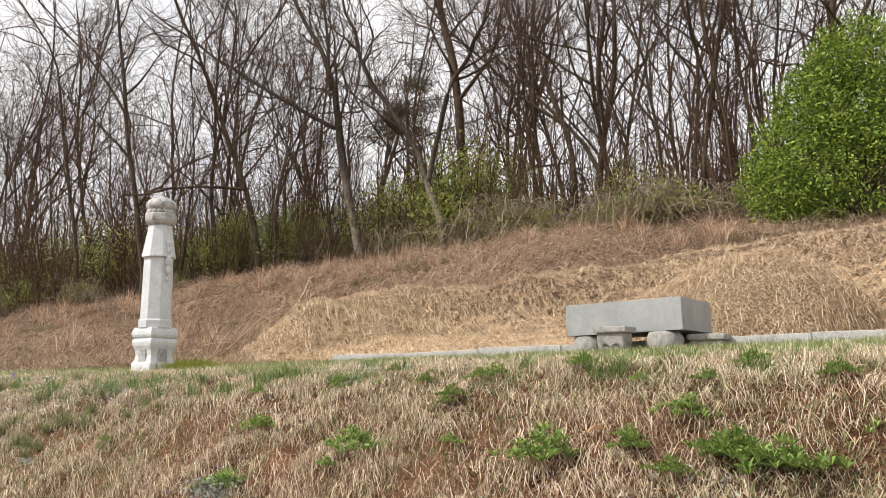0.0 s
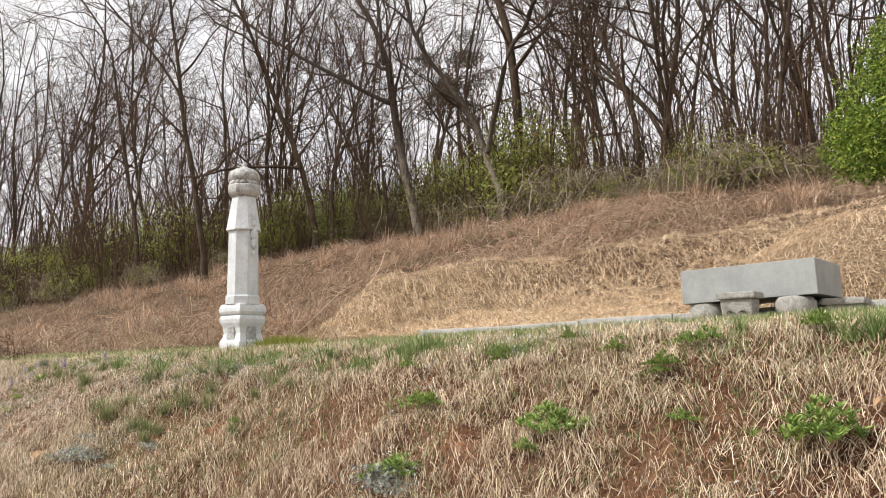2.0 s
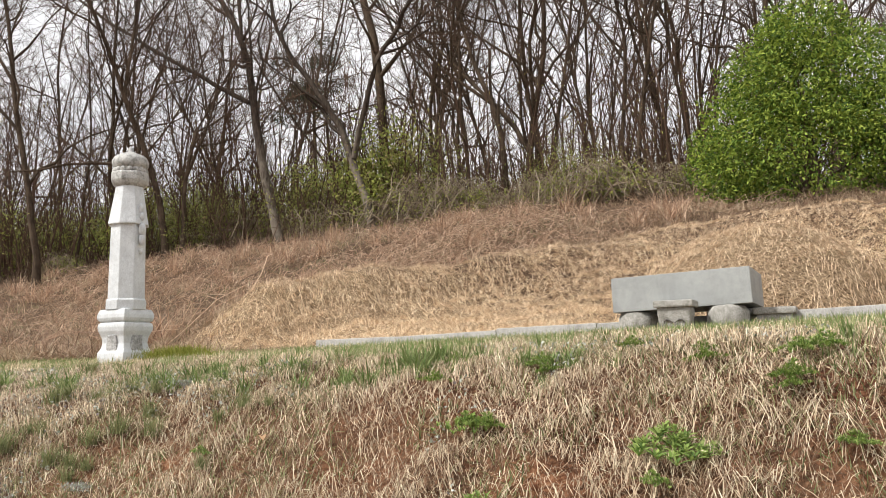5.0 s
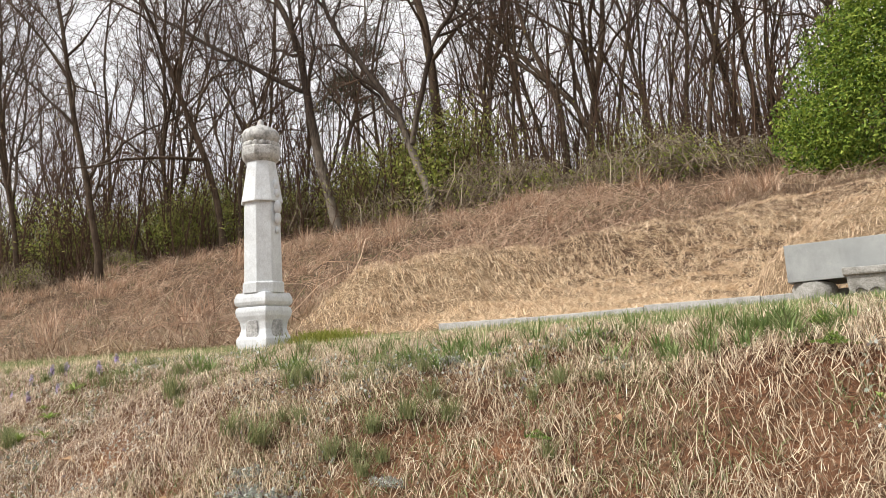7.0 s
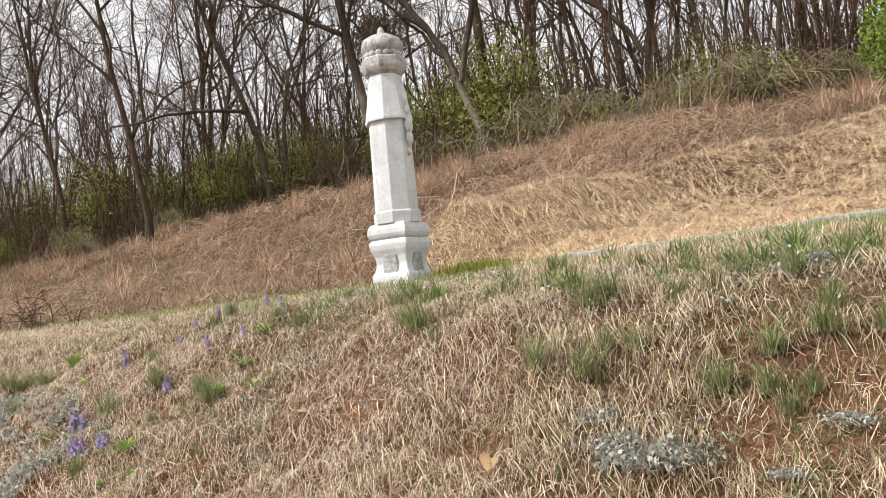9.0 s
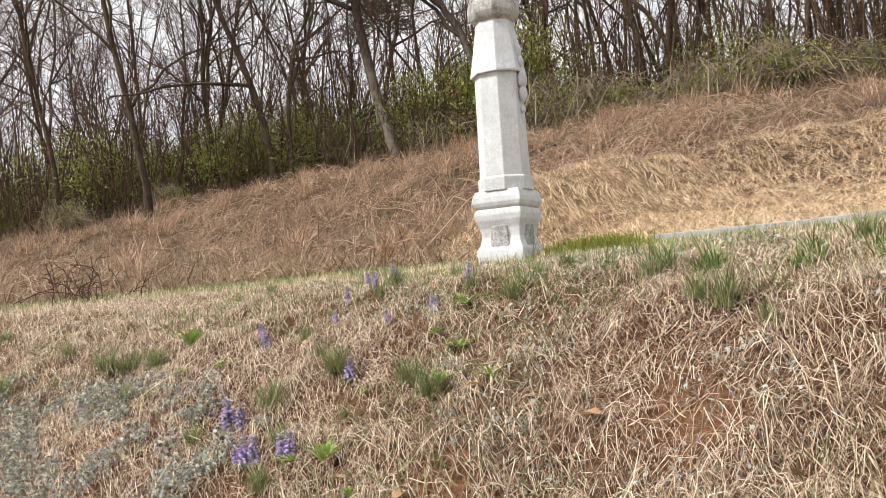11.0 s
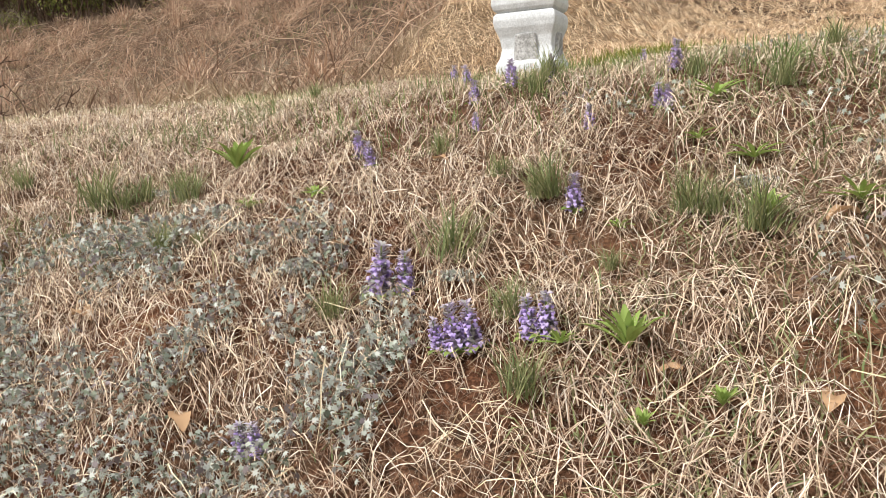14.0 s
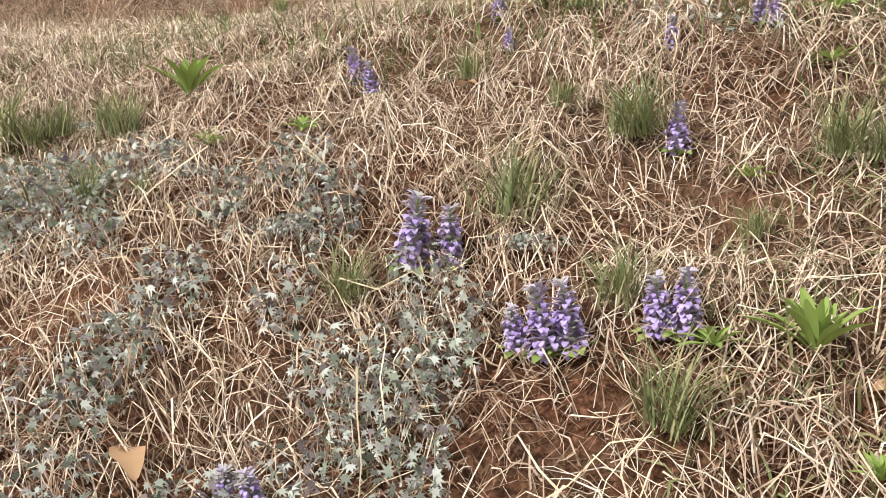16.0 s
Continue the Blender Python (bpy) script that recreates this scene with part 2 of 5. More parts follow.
TANGLE = blades("dry_vine", [(0.11, 0.08, 0.056), (0.22, 0.17, 0.12), (0.36, 0.30, 0.215), (0.17, 0.12, 0.085)], 0.9, 0)


def bark(name, dark, light, pale=0.0, above=None):
    m = Mat(name, 0.95, 0, 0.1)
    g = m.noise(14, 6, 0.7, (1, 1, 0.22))
    c = m.ramp(g, (0.15, dark), (0.85, light))
    c = m.mix(m.noise(1.2, 4, 0.6, None, 0, 0.5 + pale, 0.45, 0.65), c, tuple(min(1, v * 1.5) for v in light))
    if above:  # the smooth pale bark gives way to brown higher up
        xyz, step = m.n.new("ShaderNodeSeparateXYZ"), m.n.new("ShaderNodeMapRange")
        step.inputs["From Min"].default_value, step.inputs["From Max"].default_value = 7.8, 10.5
        m.l.new(m.co, xyz.inputs[0])
        m.l.new(xyz.outputs["Z"], step.inputs["Value"])
        c = m.mix(step.outputs[0], c, m.ramp(g, (0.15, above[0]), (0.85, above[1])))
    c = m.mix(m.math('MULTIPLY', m.per_object(), 0.35), c, tuple(v * 0.55 for v in dark))
    m.color(c)
    m.bump(g, 0.6, 0.02)
    return m.m


BARK = bark("brown_bark", (0.042, 0.030, 0.021), (0.128, 0.094, 0.066))
PALE_BARK = bark("pale_grey_bark", (0.07, 0.058, 0.046), (0.24, 0.205, 0.165), 0.2, ((0.036, 0.027, 0.022), (0.105, 0.08, 0.062)))
TWIG = Mat("red_brown_twig", 0.9, 0, 0.1).color((0.105, 0.067, 0.046)).m

# ---- mesh helpers ----


def np_mesh(name, verts, faces, mat, smooth=False):
    """A mesh from arrays: verts (n, 3) and faces (m, k), k the same for all."""
    me = bpy.data.meshes.new(name)
    k = faces.shape[1]
    me.vertices.add(len(verts))
    me.vertices.foreach_set("co", np.ascontiguousarray(verts, dtype=np.float32).ravel())
    me.loops.add(faces.size)
    me.loops.foreach_set("vertex_index", np.ascontiguousarray(faces, dtype=np.int32).ravel())
    me.polygons.add(len(faces))
    me.polygons.foreach_set("loop_start", np.arange(0, faces.size, k, dtype=np.int32))
    if smooth:
        me.polygons.foreach_set("use_smooth", np.ones(len(faces), dtype=bool))
    me.update(calc_edges=True)
    me.materials.append(mat)
    return me


def link(name, me, parent=None, label=""):
    ob = new(name, me)
    if parent:
        ob.parent = parent
    if label:
        ob["label"] = label
    return ob


def part(name, bm, mat, parent=None, label="", smooth=False):
    bmesh.ops.recalc_face_normals(bm, faces=bm.faces)
    me = bpy.data.meshes.new(name)
    bm.to_mesh(me)
    bm.free()
    me.materials.append(mat)
    if smooth:
        for p in me.polygons:
            p.use_smooth = True
    return link(name, me, parent, label)


def thing(name, m, label, category, group="", kind=""):
    e = new(name)
    e.empty_display_size = 0.1
    e.matrix_basis = m
    return tagged(e, label, category, group, kind)


def bevel(bm, w, seg=2):
    bmesh.ops.bevel(bm, geom=list(bm.edges), offset=w, segments=seg, profile=0.6, affect='EDGES', clamp_overlap=True)
    return bm


def box(x0, y0, z0, x1, y1, z1, b=0.01, seg=2):
    bm = bmesh.new()
    bmesh.ops.create_cube(bm, size=1, matrix=Matrix.Translation(((x0 + x1) / 2, (y0 + y1) / 2, (z0 + z1) / 2)) @ Matrix.Diagonal((x1 - x0, y1 - y0, z1 - z0, 1)))
    return bevel(bm, b, seg) if b else bm


def rough_up(bm, amount, scale, cuts=0):
    """Uneven, worn faces."""
    if cuts:
        bmesh.ops.subdivide_edges(bm, edges=list(bm.edges), cuts=cuts, use_grid_fill=True)
    bm.normal_update()
    for v in bm.verts:
        v.co += v.normal * (noise.noise(v.co * scale) * amount)
    return bm


def lathe(profile, sides, turn=0.0, flat=1.0):
    """A turned or many-sided solid: profile of (radius to the flats, z)."""
    bm = bmesh.new()
    k = 1 / math.cos(math.pi / sides) if sides <= 12 else 1.0
    rings = []
    for r, z in profile:
        rings.append([bm.verts.new((r * k * math.cos(2 * math.pi * (i + 0.5) / sides + turn), r * k * math.sin(2 * math.pi * (i + 0.5) / sides + turn), z)) for i in range(sides)])
    for a, b in zip(rings, rings[1:]):
        for i in range(sides):
            bm.faces.new((a[i], a[(i + 1) % sides], b[(i + 1) % sides], b[i]))
    bm.faces.new(list(reversed(rings[0])))
    bm.faces.new(rings[-1])
    return bm



def vnoise(x, y, seed=0):
    """Smooth value noise on arrays, about -1 to 1."""
    x, y = np.asarray(x, float), np.asarray(y, float)
    xi, yi = np.floor(x).astype(np.int64), np.floor(y).astype(np.int64)
    fx, fy = x - xi, y - yi
    fx, fy = fx * fx * (3 - 2 * fx), fy * fy * (3 - 2 * fy)

    def h(a, b):
        n = (a * 374761393 + b * 668265263 + seed * 974711) & 0x7fffffff
        n = ((n ^ (n >> 13)) * 1274126177) & 0x7fffffff
        return ((n ^ (n >> 16)) & 0xffff) / 32767.5 - 1
    return (h(xi, yi) * (1 - fx) + h(xi + 1, yi) * fx) * (1 - fy) + (h(xi, yi + 1) * (1 - fx) + h(xi + 1, yi + 1) * fx) * fy


# ---- the lie of the land ----
PROFILE_Y = [1.3, 1.5, 2.0, 2.3, 2.6, 2.9, 3.2, 3.5, 4.0, 6.0, 8.66, 8.86, 9.2, 14.0, 18.5, 24.0, 30.0, 40.0, 70.0, 200.0, 600.0]
PROFILE_Z = [0.0, 0.06, 0.48, 0.72, 0.90, 1.10, 1.26, 1.36, 1.42, 1.535, 1.585, 1.655, 1.68, 2.62, 4.40, 5.98, 7.0, 7.5, 7.2, -5.0, -30.0]
CREST = [(-10.3, 10.5), (-9.7, 12.0), (-9.0, 14.0), (-7.6, 15.2), (-6.2, 16.3), (-4.8, 17.7), (-3.4, 18.3), (-1.9, 17.7), (0.2, 17.6), (2.9, 17.8), (7.0, 16.4), (9.0, 11.0)]
MOUND = (-3.15, 12.1, 1.85, 1.28)


def crest_distance(x, y):
    d = np.full(np.shape(x), 1e9)
    for (ax, ay), (bx, by) in zip(CREST, CREST[1:]):
        vx, vy = bx - ax, by - ay
        t = np.clip(((x - ax) * vx + (y - ay) * vy) / (vx * vx + vy * vy), 0, 1)
        d = np.minimum(d, np.hypot(x - ax - t * vx, y - ay - t * vy))
    return d


def in_ridge(x, y):
    """Inside the horseshoe ridge, or on its crest."""
    ring = [(-10.9, 8.9)] + CREST + [(9.0, 8.9)]
    odd = np.zeros(np.shape(x), bool)
    for (ax, ay), (bx, by) in zip(ring, ring[1:] + ring[:1]):
        if ay != by:
            odd ^= ((ay > y) != (by > y)) & (x < (bx - ax) * (y - ay) / (by - ay) + ax)
    return odd | (crest_distance(x, y) < 0.3 + 0.4 * vnoise(x * 1.6, y * 1.6, 77))


def height(x, y):
    x, y = np.asarray(x, float), np.asarray(y, float)
    z = (np.interp(y - 0.03, PROFILE_Y, PROFILE_Z) + np.interp(y + 0.03, PROFILE_Y, PROFILE_Z)) / 2
    lean = np.interp(x, [-200, -40, -7.5, 6, 40, 200], [-1.2, -0.33, 0.0, 0.3, 0.8, 1.0])
    z = z + lean * np.clip((y - 1.3) / 2, 0, 1)
    z = z + np.interp(y, [12.5, 16.5], [0.80, 0.30]) * np.exp(-(crest_distance(x, y) / 0.85) ** 2)
    z = z - 0.34 * np.clip((x + 7.5) / 3, 0, 1) * np.clip((y - 13.8) / 3, 0, 1)
    inner = np.clip(1.15 - np.hypot((x + 2.6) / 6.3, (y - 12.4) / 4.3), 0, 1)
    z = z - 0.45 * inner * inner * (3 - 2 * inner) * np.clip((y - 9.2) / 1.2, 0, 1)
    mx, my, mr, mh = MOUND
    q = np.clip(1 - ((x - mx) ** 2 + (y - my) ** 2) / mr ** 2, 0, 1)
    z = z + mh * q ** 0.68
    near = np.clip((y - 1.4) / 0.6, 0, 1) * np.clip((4.2 - y) / 1.0, 0, 1)
    wild = np.clip((y - 14) / 8, 0, 1) + np.clip((-11 - x) / 3, 0, 1) * np.clip((y - 6) / 3, 0, 1)
    z = z + near * (0.035 * vnoise(x * 2.3, y * 2.3, 1) + np.where(x > -5.5, 0.036, 0.024) * vnoise(x * 5.5, y * 5.5, 2))
    lawn = np.clip((y - 9.0) / 0.6, 0, 1) * np.clip((22 - y) / 2, 0, 1)
    z = z + lawn * (0.05 * vnoise(x * 2.0, y * 2.0, 7) + 0.035 * vnoise(x * 3.6, y * 3.6, 8))
    z = z + 0.012 * vnoise(x * 3, y * 3, 4) + np.clip(wild, 0, 1) * (0.20 * vnoise(x * 0.4, y * 0.4, 5) + 0.10 * vnoise(x * 1.3, y * 1.3, 6) + 0.05 * vnoise(x * 2.7, y * 2.7, 16))
    return z


BARE = [(-4.5, 2.8, 0.42), (-5.0, 2.62, 0.2), (-6.35, 2.72, 0.22), (-7.0, 2.46, 0.3), (-8.35, 2.5, 0.13), (-1.9, 2.75, 0.35), (-5.9, 2.55, 0.3), (-3.6, 2.85, 0.4), (-7.38, 2.78, 0.08), (-2.9, 2.75, 0.22), (-4.0, 2.62, 0.3)]


def worn_share(x, y):
    """How far the straw is worn off the red soil, 0 to 1."""
    q = np.zeros(np.shape(x))
    for bx, by, br in BARE:
        q = np.maximum(q, np.clip(1.0 - np.hypot(x - bx, (y - by) * 1.3) / br + 0.55 * vnoise(x * 7, y * 7, 15), 0, 1))
    return q


def hz(x, y):
    return float(height(np.array([x]), np.array([y]))[0])


def spread(lo, hi, n, power):
    return lo + (hi - lo) * np.linspace(0, 1, n) ** power


gx = np.concatenate([-spread(60, 2500, 14, 3)[::-1], np.arange(-59, -30, 0.7), np.arange(-30, -13, 0.24), np.arange(-13, -9.5, 0.12), np.arange(-9.5, -5, 0.06), np.arange(-5, 5, 0.1), np.arange(5, 40, 0.7), spread(40, 2500, 14, 3)])
gy = np.concatenate([-spread(10, 2500, 14, 3)[::-1], np.arange(-9.5, 1, 0.7), np.arange(1, 4.5, 0.05), np.arange(4.5, 10, 0.1), np.arange(10, 19.5, 0.12), np.arange(19.5, 26, 0.3), np.arange(26, 60, 0.8), spread(60, 2500, 14, 3)])
GX, GY = np.meshgrid(gx, gy)
gv = np.stack([GX.ravel(), GY.ravel(), height(GX.ravel(), GY.ravel())], 1)
ii = (np.arange(len(gy) - 1)[:, None] * len(gx) + np.arange(len(gx) - 1)[None, :]).ravel()
gf = np.stack([ii, ii + 1, ii + 1 + len(gx), ii + len(gx)], 1)
ground_mesh = np_mesh("ground", gv, gf, SOIL, True)
ground_mesh.attributes.new("worn", 'FLOAT', 'POINT').data.foreach_set("value", worn_share(gv[:, 0], gv[:, 1]).astype(np.float32))
ground = tagged(link("ground", ground_mesh), "grassy grave terrace, bank and wooded hillside of reddish soil", "ground", kind="structure")


# ---- stone things ----
def stone_pillar(x, y):
    """A tall guardian pillar: carved square pedestal, eight-sided shaft, flared hood, collar with beads, onion cap."""
    z0 = hz(x, y) + 0.02
    t = thing("stone_pillar", pose(x, y, z0) @ Matrix.Scale(1.012, 4), "tall pale granite tomb pillar with onion cap on the grass", "pillar")
    # pedestal, square in plan with a pinched waist and scrolled feet
    prof = [(0.172, -0.06), (0.172, 0.0), (0.176, 0.03), (0.176, 0.07), (0.156, 0.105), (0.144, 0.16), (0.152, 0.22), (0.174, 0.275), (0.180, 0.315), (0.174, 0.345), (0.158, 0.358)]
    bm = lathe(prof, 4)
    bevel(bm, 0.008, 2)
    base = part("pedestal", bm, PILLAR_STONE, t)
    for k in range(4):
        bm = box(-0.062, -0.166, 0.03, 0.062, -0.135, 0.235, 0.010)
        for v in bm.verts:
            if v.co.z < 0.11:
                v.co.x *= 1.25
            if v.co.z > 0.20 and abs(v.co.x) < 0.03:
                v.co.z -= 0.03
            v.co.y += 0.018 * math.sin(max(0.0, min(1.0, (v.co.z - 0.07) / 0.15)) * math.pi)
        rough_up(bm, 0.012, 18, 1)
        bm.transform(Matrix.Rotation(k * math.pi / 2, 4, 'Z'))
        part("carved_hollow", bm, CARVED_HOLLOW, base, "rough carved panel between scrolled feet")
    prof = [(0.156, 0.357), (0.174, 0.372), (0.184, 0.40), (0.182, 0.435), (0.168, 0.475), (0.160, 0.482)]
    part("moulding", bevel(lathe(prof, 4), 0.006), PILLAR_STONE, t)
    bm = lathe([(0.180, 0.478), (0.180, 0.568), (0.170, 0.580)], 8)
    part("plinth", bevel(bm, 0.006), PILLAR_STONE, t)
    bm = lathe([(0.166, 0.55), (0.160, 1.0), (0.156, 1.315)], 8)
    part("shaft", bevel(bm, 0.006), PILLAR_STONE, t)
    bm = lathe([(0.160, 1.308), (0.182, 1.302), (0.183, 1.318), (0.168, 1.40), (0.125, 1.685)], 8)
    part("hood", bevel(bm, 0.006), PILLAR_STONE, t)
    bm = lathe([(0.120, 1.68), (0.155, 1.71), (0.172, 1.745), (0.172, 1.815), (0.163, 1.83)], 8)
    part("collar", rough_up(bevel(bm, 0.008), 0.004, 30), CAP_STONE, t, "weathered eight-sided collar")
    bm = bmesh.new()
    for i in range(16):
        a = 2 * math.pi * i / 16
        bmesh.ops.create_uvsphere(bm, u_segments=10, v_segments=6, radius=0.033, matrix=Matrix.Translation((0.137 * math.cos(a), 0.137 * math.sin(a), 1.848)))
    part("bead_ring", bm, CAP_STONE, t, "", True)
    prof = [(0.13, 1.855), (0.158, 1.875), (0.173, 1.91), (0.172, 1.945), (0.150, 1.985), (0.105, 2.015), (0.055, 2.032), (0.030, 2.045), (0.030, 2.06), (0.022, 2.085), (0.006, 2.10)]
    part("onion_cap", rough_up(lathe(prof, 24), 0.006, 14), CAP_STONE, t, "weathered onion-shaped cap with pointed tip", True)
    # small carved animal climbing the side
    bm = bmesh.new()
    for dx, dz, r, s in ((0.165, 1.46, 0.035, 1.5), (0.180, 1.38, 0.032, 1.3), (0.185, 1.25, 0.045, 1.5), (0.185, 1.15, 0.040, 1.5), (0.178, 1.04, 0.022, 1.3)):
        bmesh.ops.create_icosphere(bm, subdivisions=2, radius=r, matrix=Matrix.Translation((dx, 0, dz)) @ Matrix.Diagonal((0.75, 0.9, s, 1)))
    part("carving", bm, PILLAR_STONE, t, "small climbing relief carving", True)
    return t


stone_pillar(-8.33, 5.98)


def drum_stone(x, y, z1, r):
    z0 = hz(x, y) - 0.05
    h = z1 - z0
    bm = lathe([(r * 0.8, 0), (r, h * 0.25), (r * 1.06, h * 0.5), (r * 1.02, h * 0.78), (r * 0.86, h * 0.95), (r * 0.70, h - 0.002)], 20)
    rough_up(bm, 0.02, 9)
    ob = part("drum_stone", bm, DRUM_STONE, None, "", True)
    ob.matrix_basis = pose(x, y, z0)
    return tagged(ob, "rounded worn granite drum stone under the offering table", "table support", "drum stones under the table")


SLAB = pose(-3.48, 8.81, 2.09, 0, -1.7, 0)


def offering_table():
    t = thing("offering_table", SLAB, "long sawn grey granite offering table on drum stones", "stone table")
    slab = part("slab", box(-0.66, -0.49, -0.172, 0.66, 0.49, 0.172, 0.006), TABLE_STONE, t)
    for cx, cz, ln, tilt in ((-0.30, -0.03, 0.06, -28), (0.22, 0.06, 0.055, -30), (-0.46, 0.09, 0.03, -20)):
        bm = bmesh.new()
        bmesh.ops.create_icosphere(bm, subdivisions=2, radius=1, matrix=Matrix.Translation((cx, -0.4895, cz)) @ Matrix.Rotation(radians(-tilt), 4, 'Y') @ Matrix.Diagonal((ln / 2, 0.0015, 0.0035, 1)))
        part("chip_mark", bm, KERB_STONE, slab, "pale scuff on the granite")


offering_table()
for dx, dy in ((-0.45, -0.32), (0.42, -0.36), (0.48, 0.34), (-0.47, 0.33)):
    drum_stone(-3.48 + dx, 8.81 + dy, 2.09 + 0.0297 * dx - 0.174, 0.185)


def incense_stone(x, y):
    z0 = hz(x, y) - 0.03
    t = thing("incense_stone", pose(x, y, z0), "small carved granite incense stand before the offering table", "incense stand")
    h = 0.335
    bm = box(-0.155, -0.12, 0, 0.155, 0.12, h - 0.062, 0.02)
    for v in bm.verts:
        k = 0.84 + 0.2 * v.co.z / h
        v.co.x *= k
        v.co.y *= k
    body = part("body", rough_up(bm, 0.010, 12, 3), DRUM_STONE, t)
    bm = box(-0.185, -0.15, h - 0.066, 0.185, 0.15, h, 0.018)
    part("top", rough_up(bm, 0.004, 22, 1), DRUM_STONE, t, "thick worn top slab with rounded edges")
    for k in (-1, 1):
        u = np.linspace(0, 1.5, 10)
        pts = np.stack([k * 0.09 * np.cos(u), np.full(10, -0.122), 0.12 + 0.035 * np.sin(2 * u)], 1)
        v, f = tube_arrays([(pts, 0.008 * np.sin(np.linspace(0.5, 2.6, 10)), 5)])
        link("scroll_line", np_mesh("scroll_line", v, f, SHADOW_STONE, True), body, "carved scroll line with its shade put into the colour")


def step_stone(x, y):
    """A low block with a thick top slab, beside the table."""
    z0 = hz(x, y) - 0.03
    t = thing("step_stone", pose(x, y, z0), "low worn granite step block beside the offering table", "stone block")
    part("body", rough_up(box(-0.16, -0.13, 0, 0.16, 0.13, 0.165, 0.02), 0.008, 12, 2), DRUM_STONE, t)
    part("top", rough_up(box(-0.195, -0.16, 0.16, 0.195, 0.16, 0.225, 0.018), 0.004, 20, 1), DRUM_STONE, t, "flat worn top slab")


def stele(x, y):
    z0 = hz(x, y) - 0.05
    t = thing("gravestone", pose(x, y, z0), "tall black polished gravestone with white carved roof cap on granite base", "gravestone")
    part("base", rough_up(box(-0.44, -0.27, 0, 0.44, 0.27, 0.30, 0.012), 0.003, 20), BASE_STONE, t, "speckled grey granite base block")
    slab = part("slab", box(-0.262, -0.105, 0.30, 0.262, 0.105, 1.86, 0.006), BLACK_STONE, t, "polished black inscribed slab")

    def glyph(ch, cx, cz, size):
        cu = bpy.data.curves.new("glyph", 'FONT')
        cu.body, cu.size, cu.align_x, cu.align_y, cu.extrude = ch, size, 'CENTER', 'CENTER', 0.0015
        tmp = bpy.data.objects.new("glyph", cu)
        scene.collection.objects.link(tmp)
        bpy.context.view_layer.update()
        me = bpy.data.meshes.new_from_object(tmp.evaluated_get(bpy.context.evaluated_depsgraph_get()))
        bpy.data.objects.remove(tmp)
        me.materials.clear()
        me.materials.append(LETTER_PAINT)
        ob = link("inscription", me, slab)
        ob.matrix_basis = pose(cx, -0.1075, cz, 90, 0, 0)
    for i, (a, b) in enumerate(zip("州李公源久", "州崔氏二分")):
        z = 1.50 - 0.178 * i
        glyph(a, -0.088, z, 0.092)
        glyph(b, 0.082, z, 0.092)
    glyph("之", 0.0, 0.60, 0.092)
    glyph("墓", 0.0, 0.44, 0.098)
    for cx in (-0.088, 0.082):
        for dz in (-0.022, 0.0, 0.024):
            part("worn_mark", box(cx - 0.03, -0.1075, 1.68 + dz - 0.005, cx + 0.03, -0.104, 1.68 + dz + 0.005, 0.001), SHADOW_STONE, slab, "worn unreadable inscription stroke")
    # roof-shaped cap: eaves with a sweep, rafters, crest with upturned horns
    bm = bmesh.new()
    n = 16
    secs = []
    for i in range(n + 1):
        u = i / n * 2 - 1
        sweep = 0.085 * abs(u) ** 2.4
        xx = u * 0.47
        secs.append([bm.verts.new((xx, yy, zz)) for yy, zz in ((-0.24, 1.90 + sweep), (-0.25, 1.955 + sweep), (-0.11, 2.03 + sweep * 0.55), (0.11, 2.03 + sweep * 0.55), (0.25, 1.955 + sweep), (0.24, 1.90 + sweep))])
    for a, b in zip(secs, secs[1:]):
        for j in range(6):
            bm.faces.new((a[j], a[(j + 1) % 6], b[(j + 1) % 6], b[j]))
    bm.faces.new(secs[0]), bm.faces.new(list(reversed(secs[-1])))
    cap = part("roof_cap", bm, WHITE_STONE, t, "white carved hip roof cap")
    # the shade below the eaves is painted as darker stone
    bm = box(-0.42, -0.215, 1.85, 0.42, 0.215, 1.93, 0.02)
    for v in bm.verts:
        v.co.z += 0.07 * (abs(v.co.x) / 0.42) ** 2.4 * (1 if v.co.z > 1.88 else 0.4)
    part("eaves_underside", bm, SHADOW_STONE, cap, "eaves underside with its shade put into the stone colour")
    for i in range(17):
        u = i / 8 - 1
        bm = bmesh.new()
        bmesh.ops.create_icosphere(bm, subdivisions=2, radius=0.021, matrix=Matrix.Translation((u * 0.43, -0.232, 1.896 + 0.085 * abs(u) ** 2.4)))
        part("tile_end", bm, WHITE_STONE, cap, "", True)
    bm = bmesh.new()
    secs = []
    for i in range(n + 1):
        u = i / n * 2 - 1
        top = 2.285 + 0.075 * abs(u) ** 2.0
        xx = u * (0.235 + 0.0)
        secs.append([bm.verts.new((xx * s, yy, zz)) for s, yy, zz in ((0.98, -0.14, 2.00), (1.0, -0.085, 2.10), (1.08, -0.07, top - 0.035), (1.10, -0.09, top), (1.10, 0.09, top), (1.08, 0.07, top - 0.035), (1.0, 0.085, 2.10), (0.98, 0.14, 2.00))])
    for a, b in zip(secs, secs[1:]):
        for j in range(8):
            bm.faces.new((a[j], a[(j + 1) % 8], b[(j + 1) % 8], b[j]))
    bm.faces.new(secs[0]), bm.faces.new(list(reversed(secs[-1])))
    crest = part("ridge_crest", bm, WHITE_STONE, cap, "white ridge crest with upturned ends")
    for k in (-1, 1):
        part("ridge_end_tile", rough_up(box(k * 0.20 - 0.065, -0.20, 1.985, k * 0.20 + 0.065, -0.09, 2.085, 0.02), 0.008, 25, 2), WHITE_STONE, cap, "carved square ridge end tile")
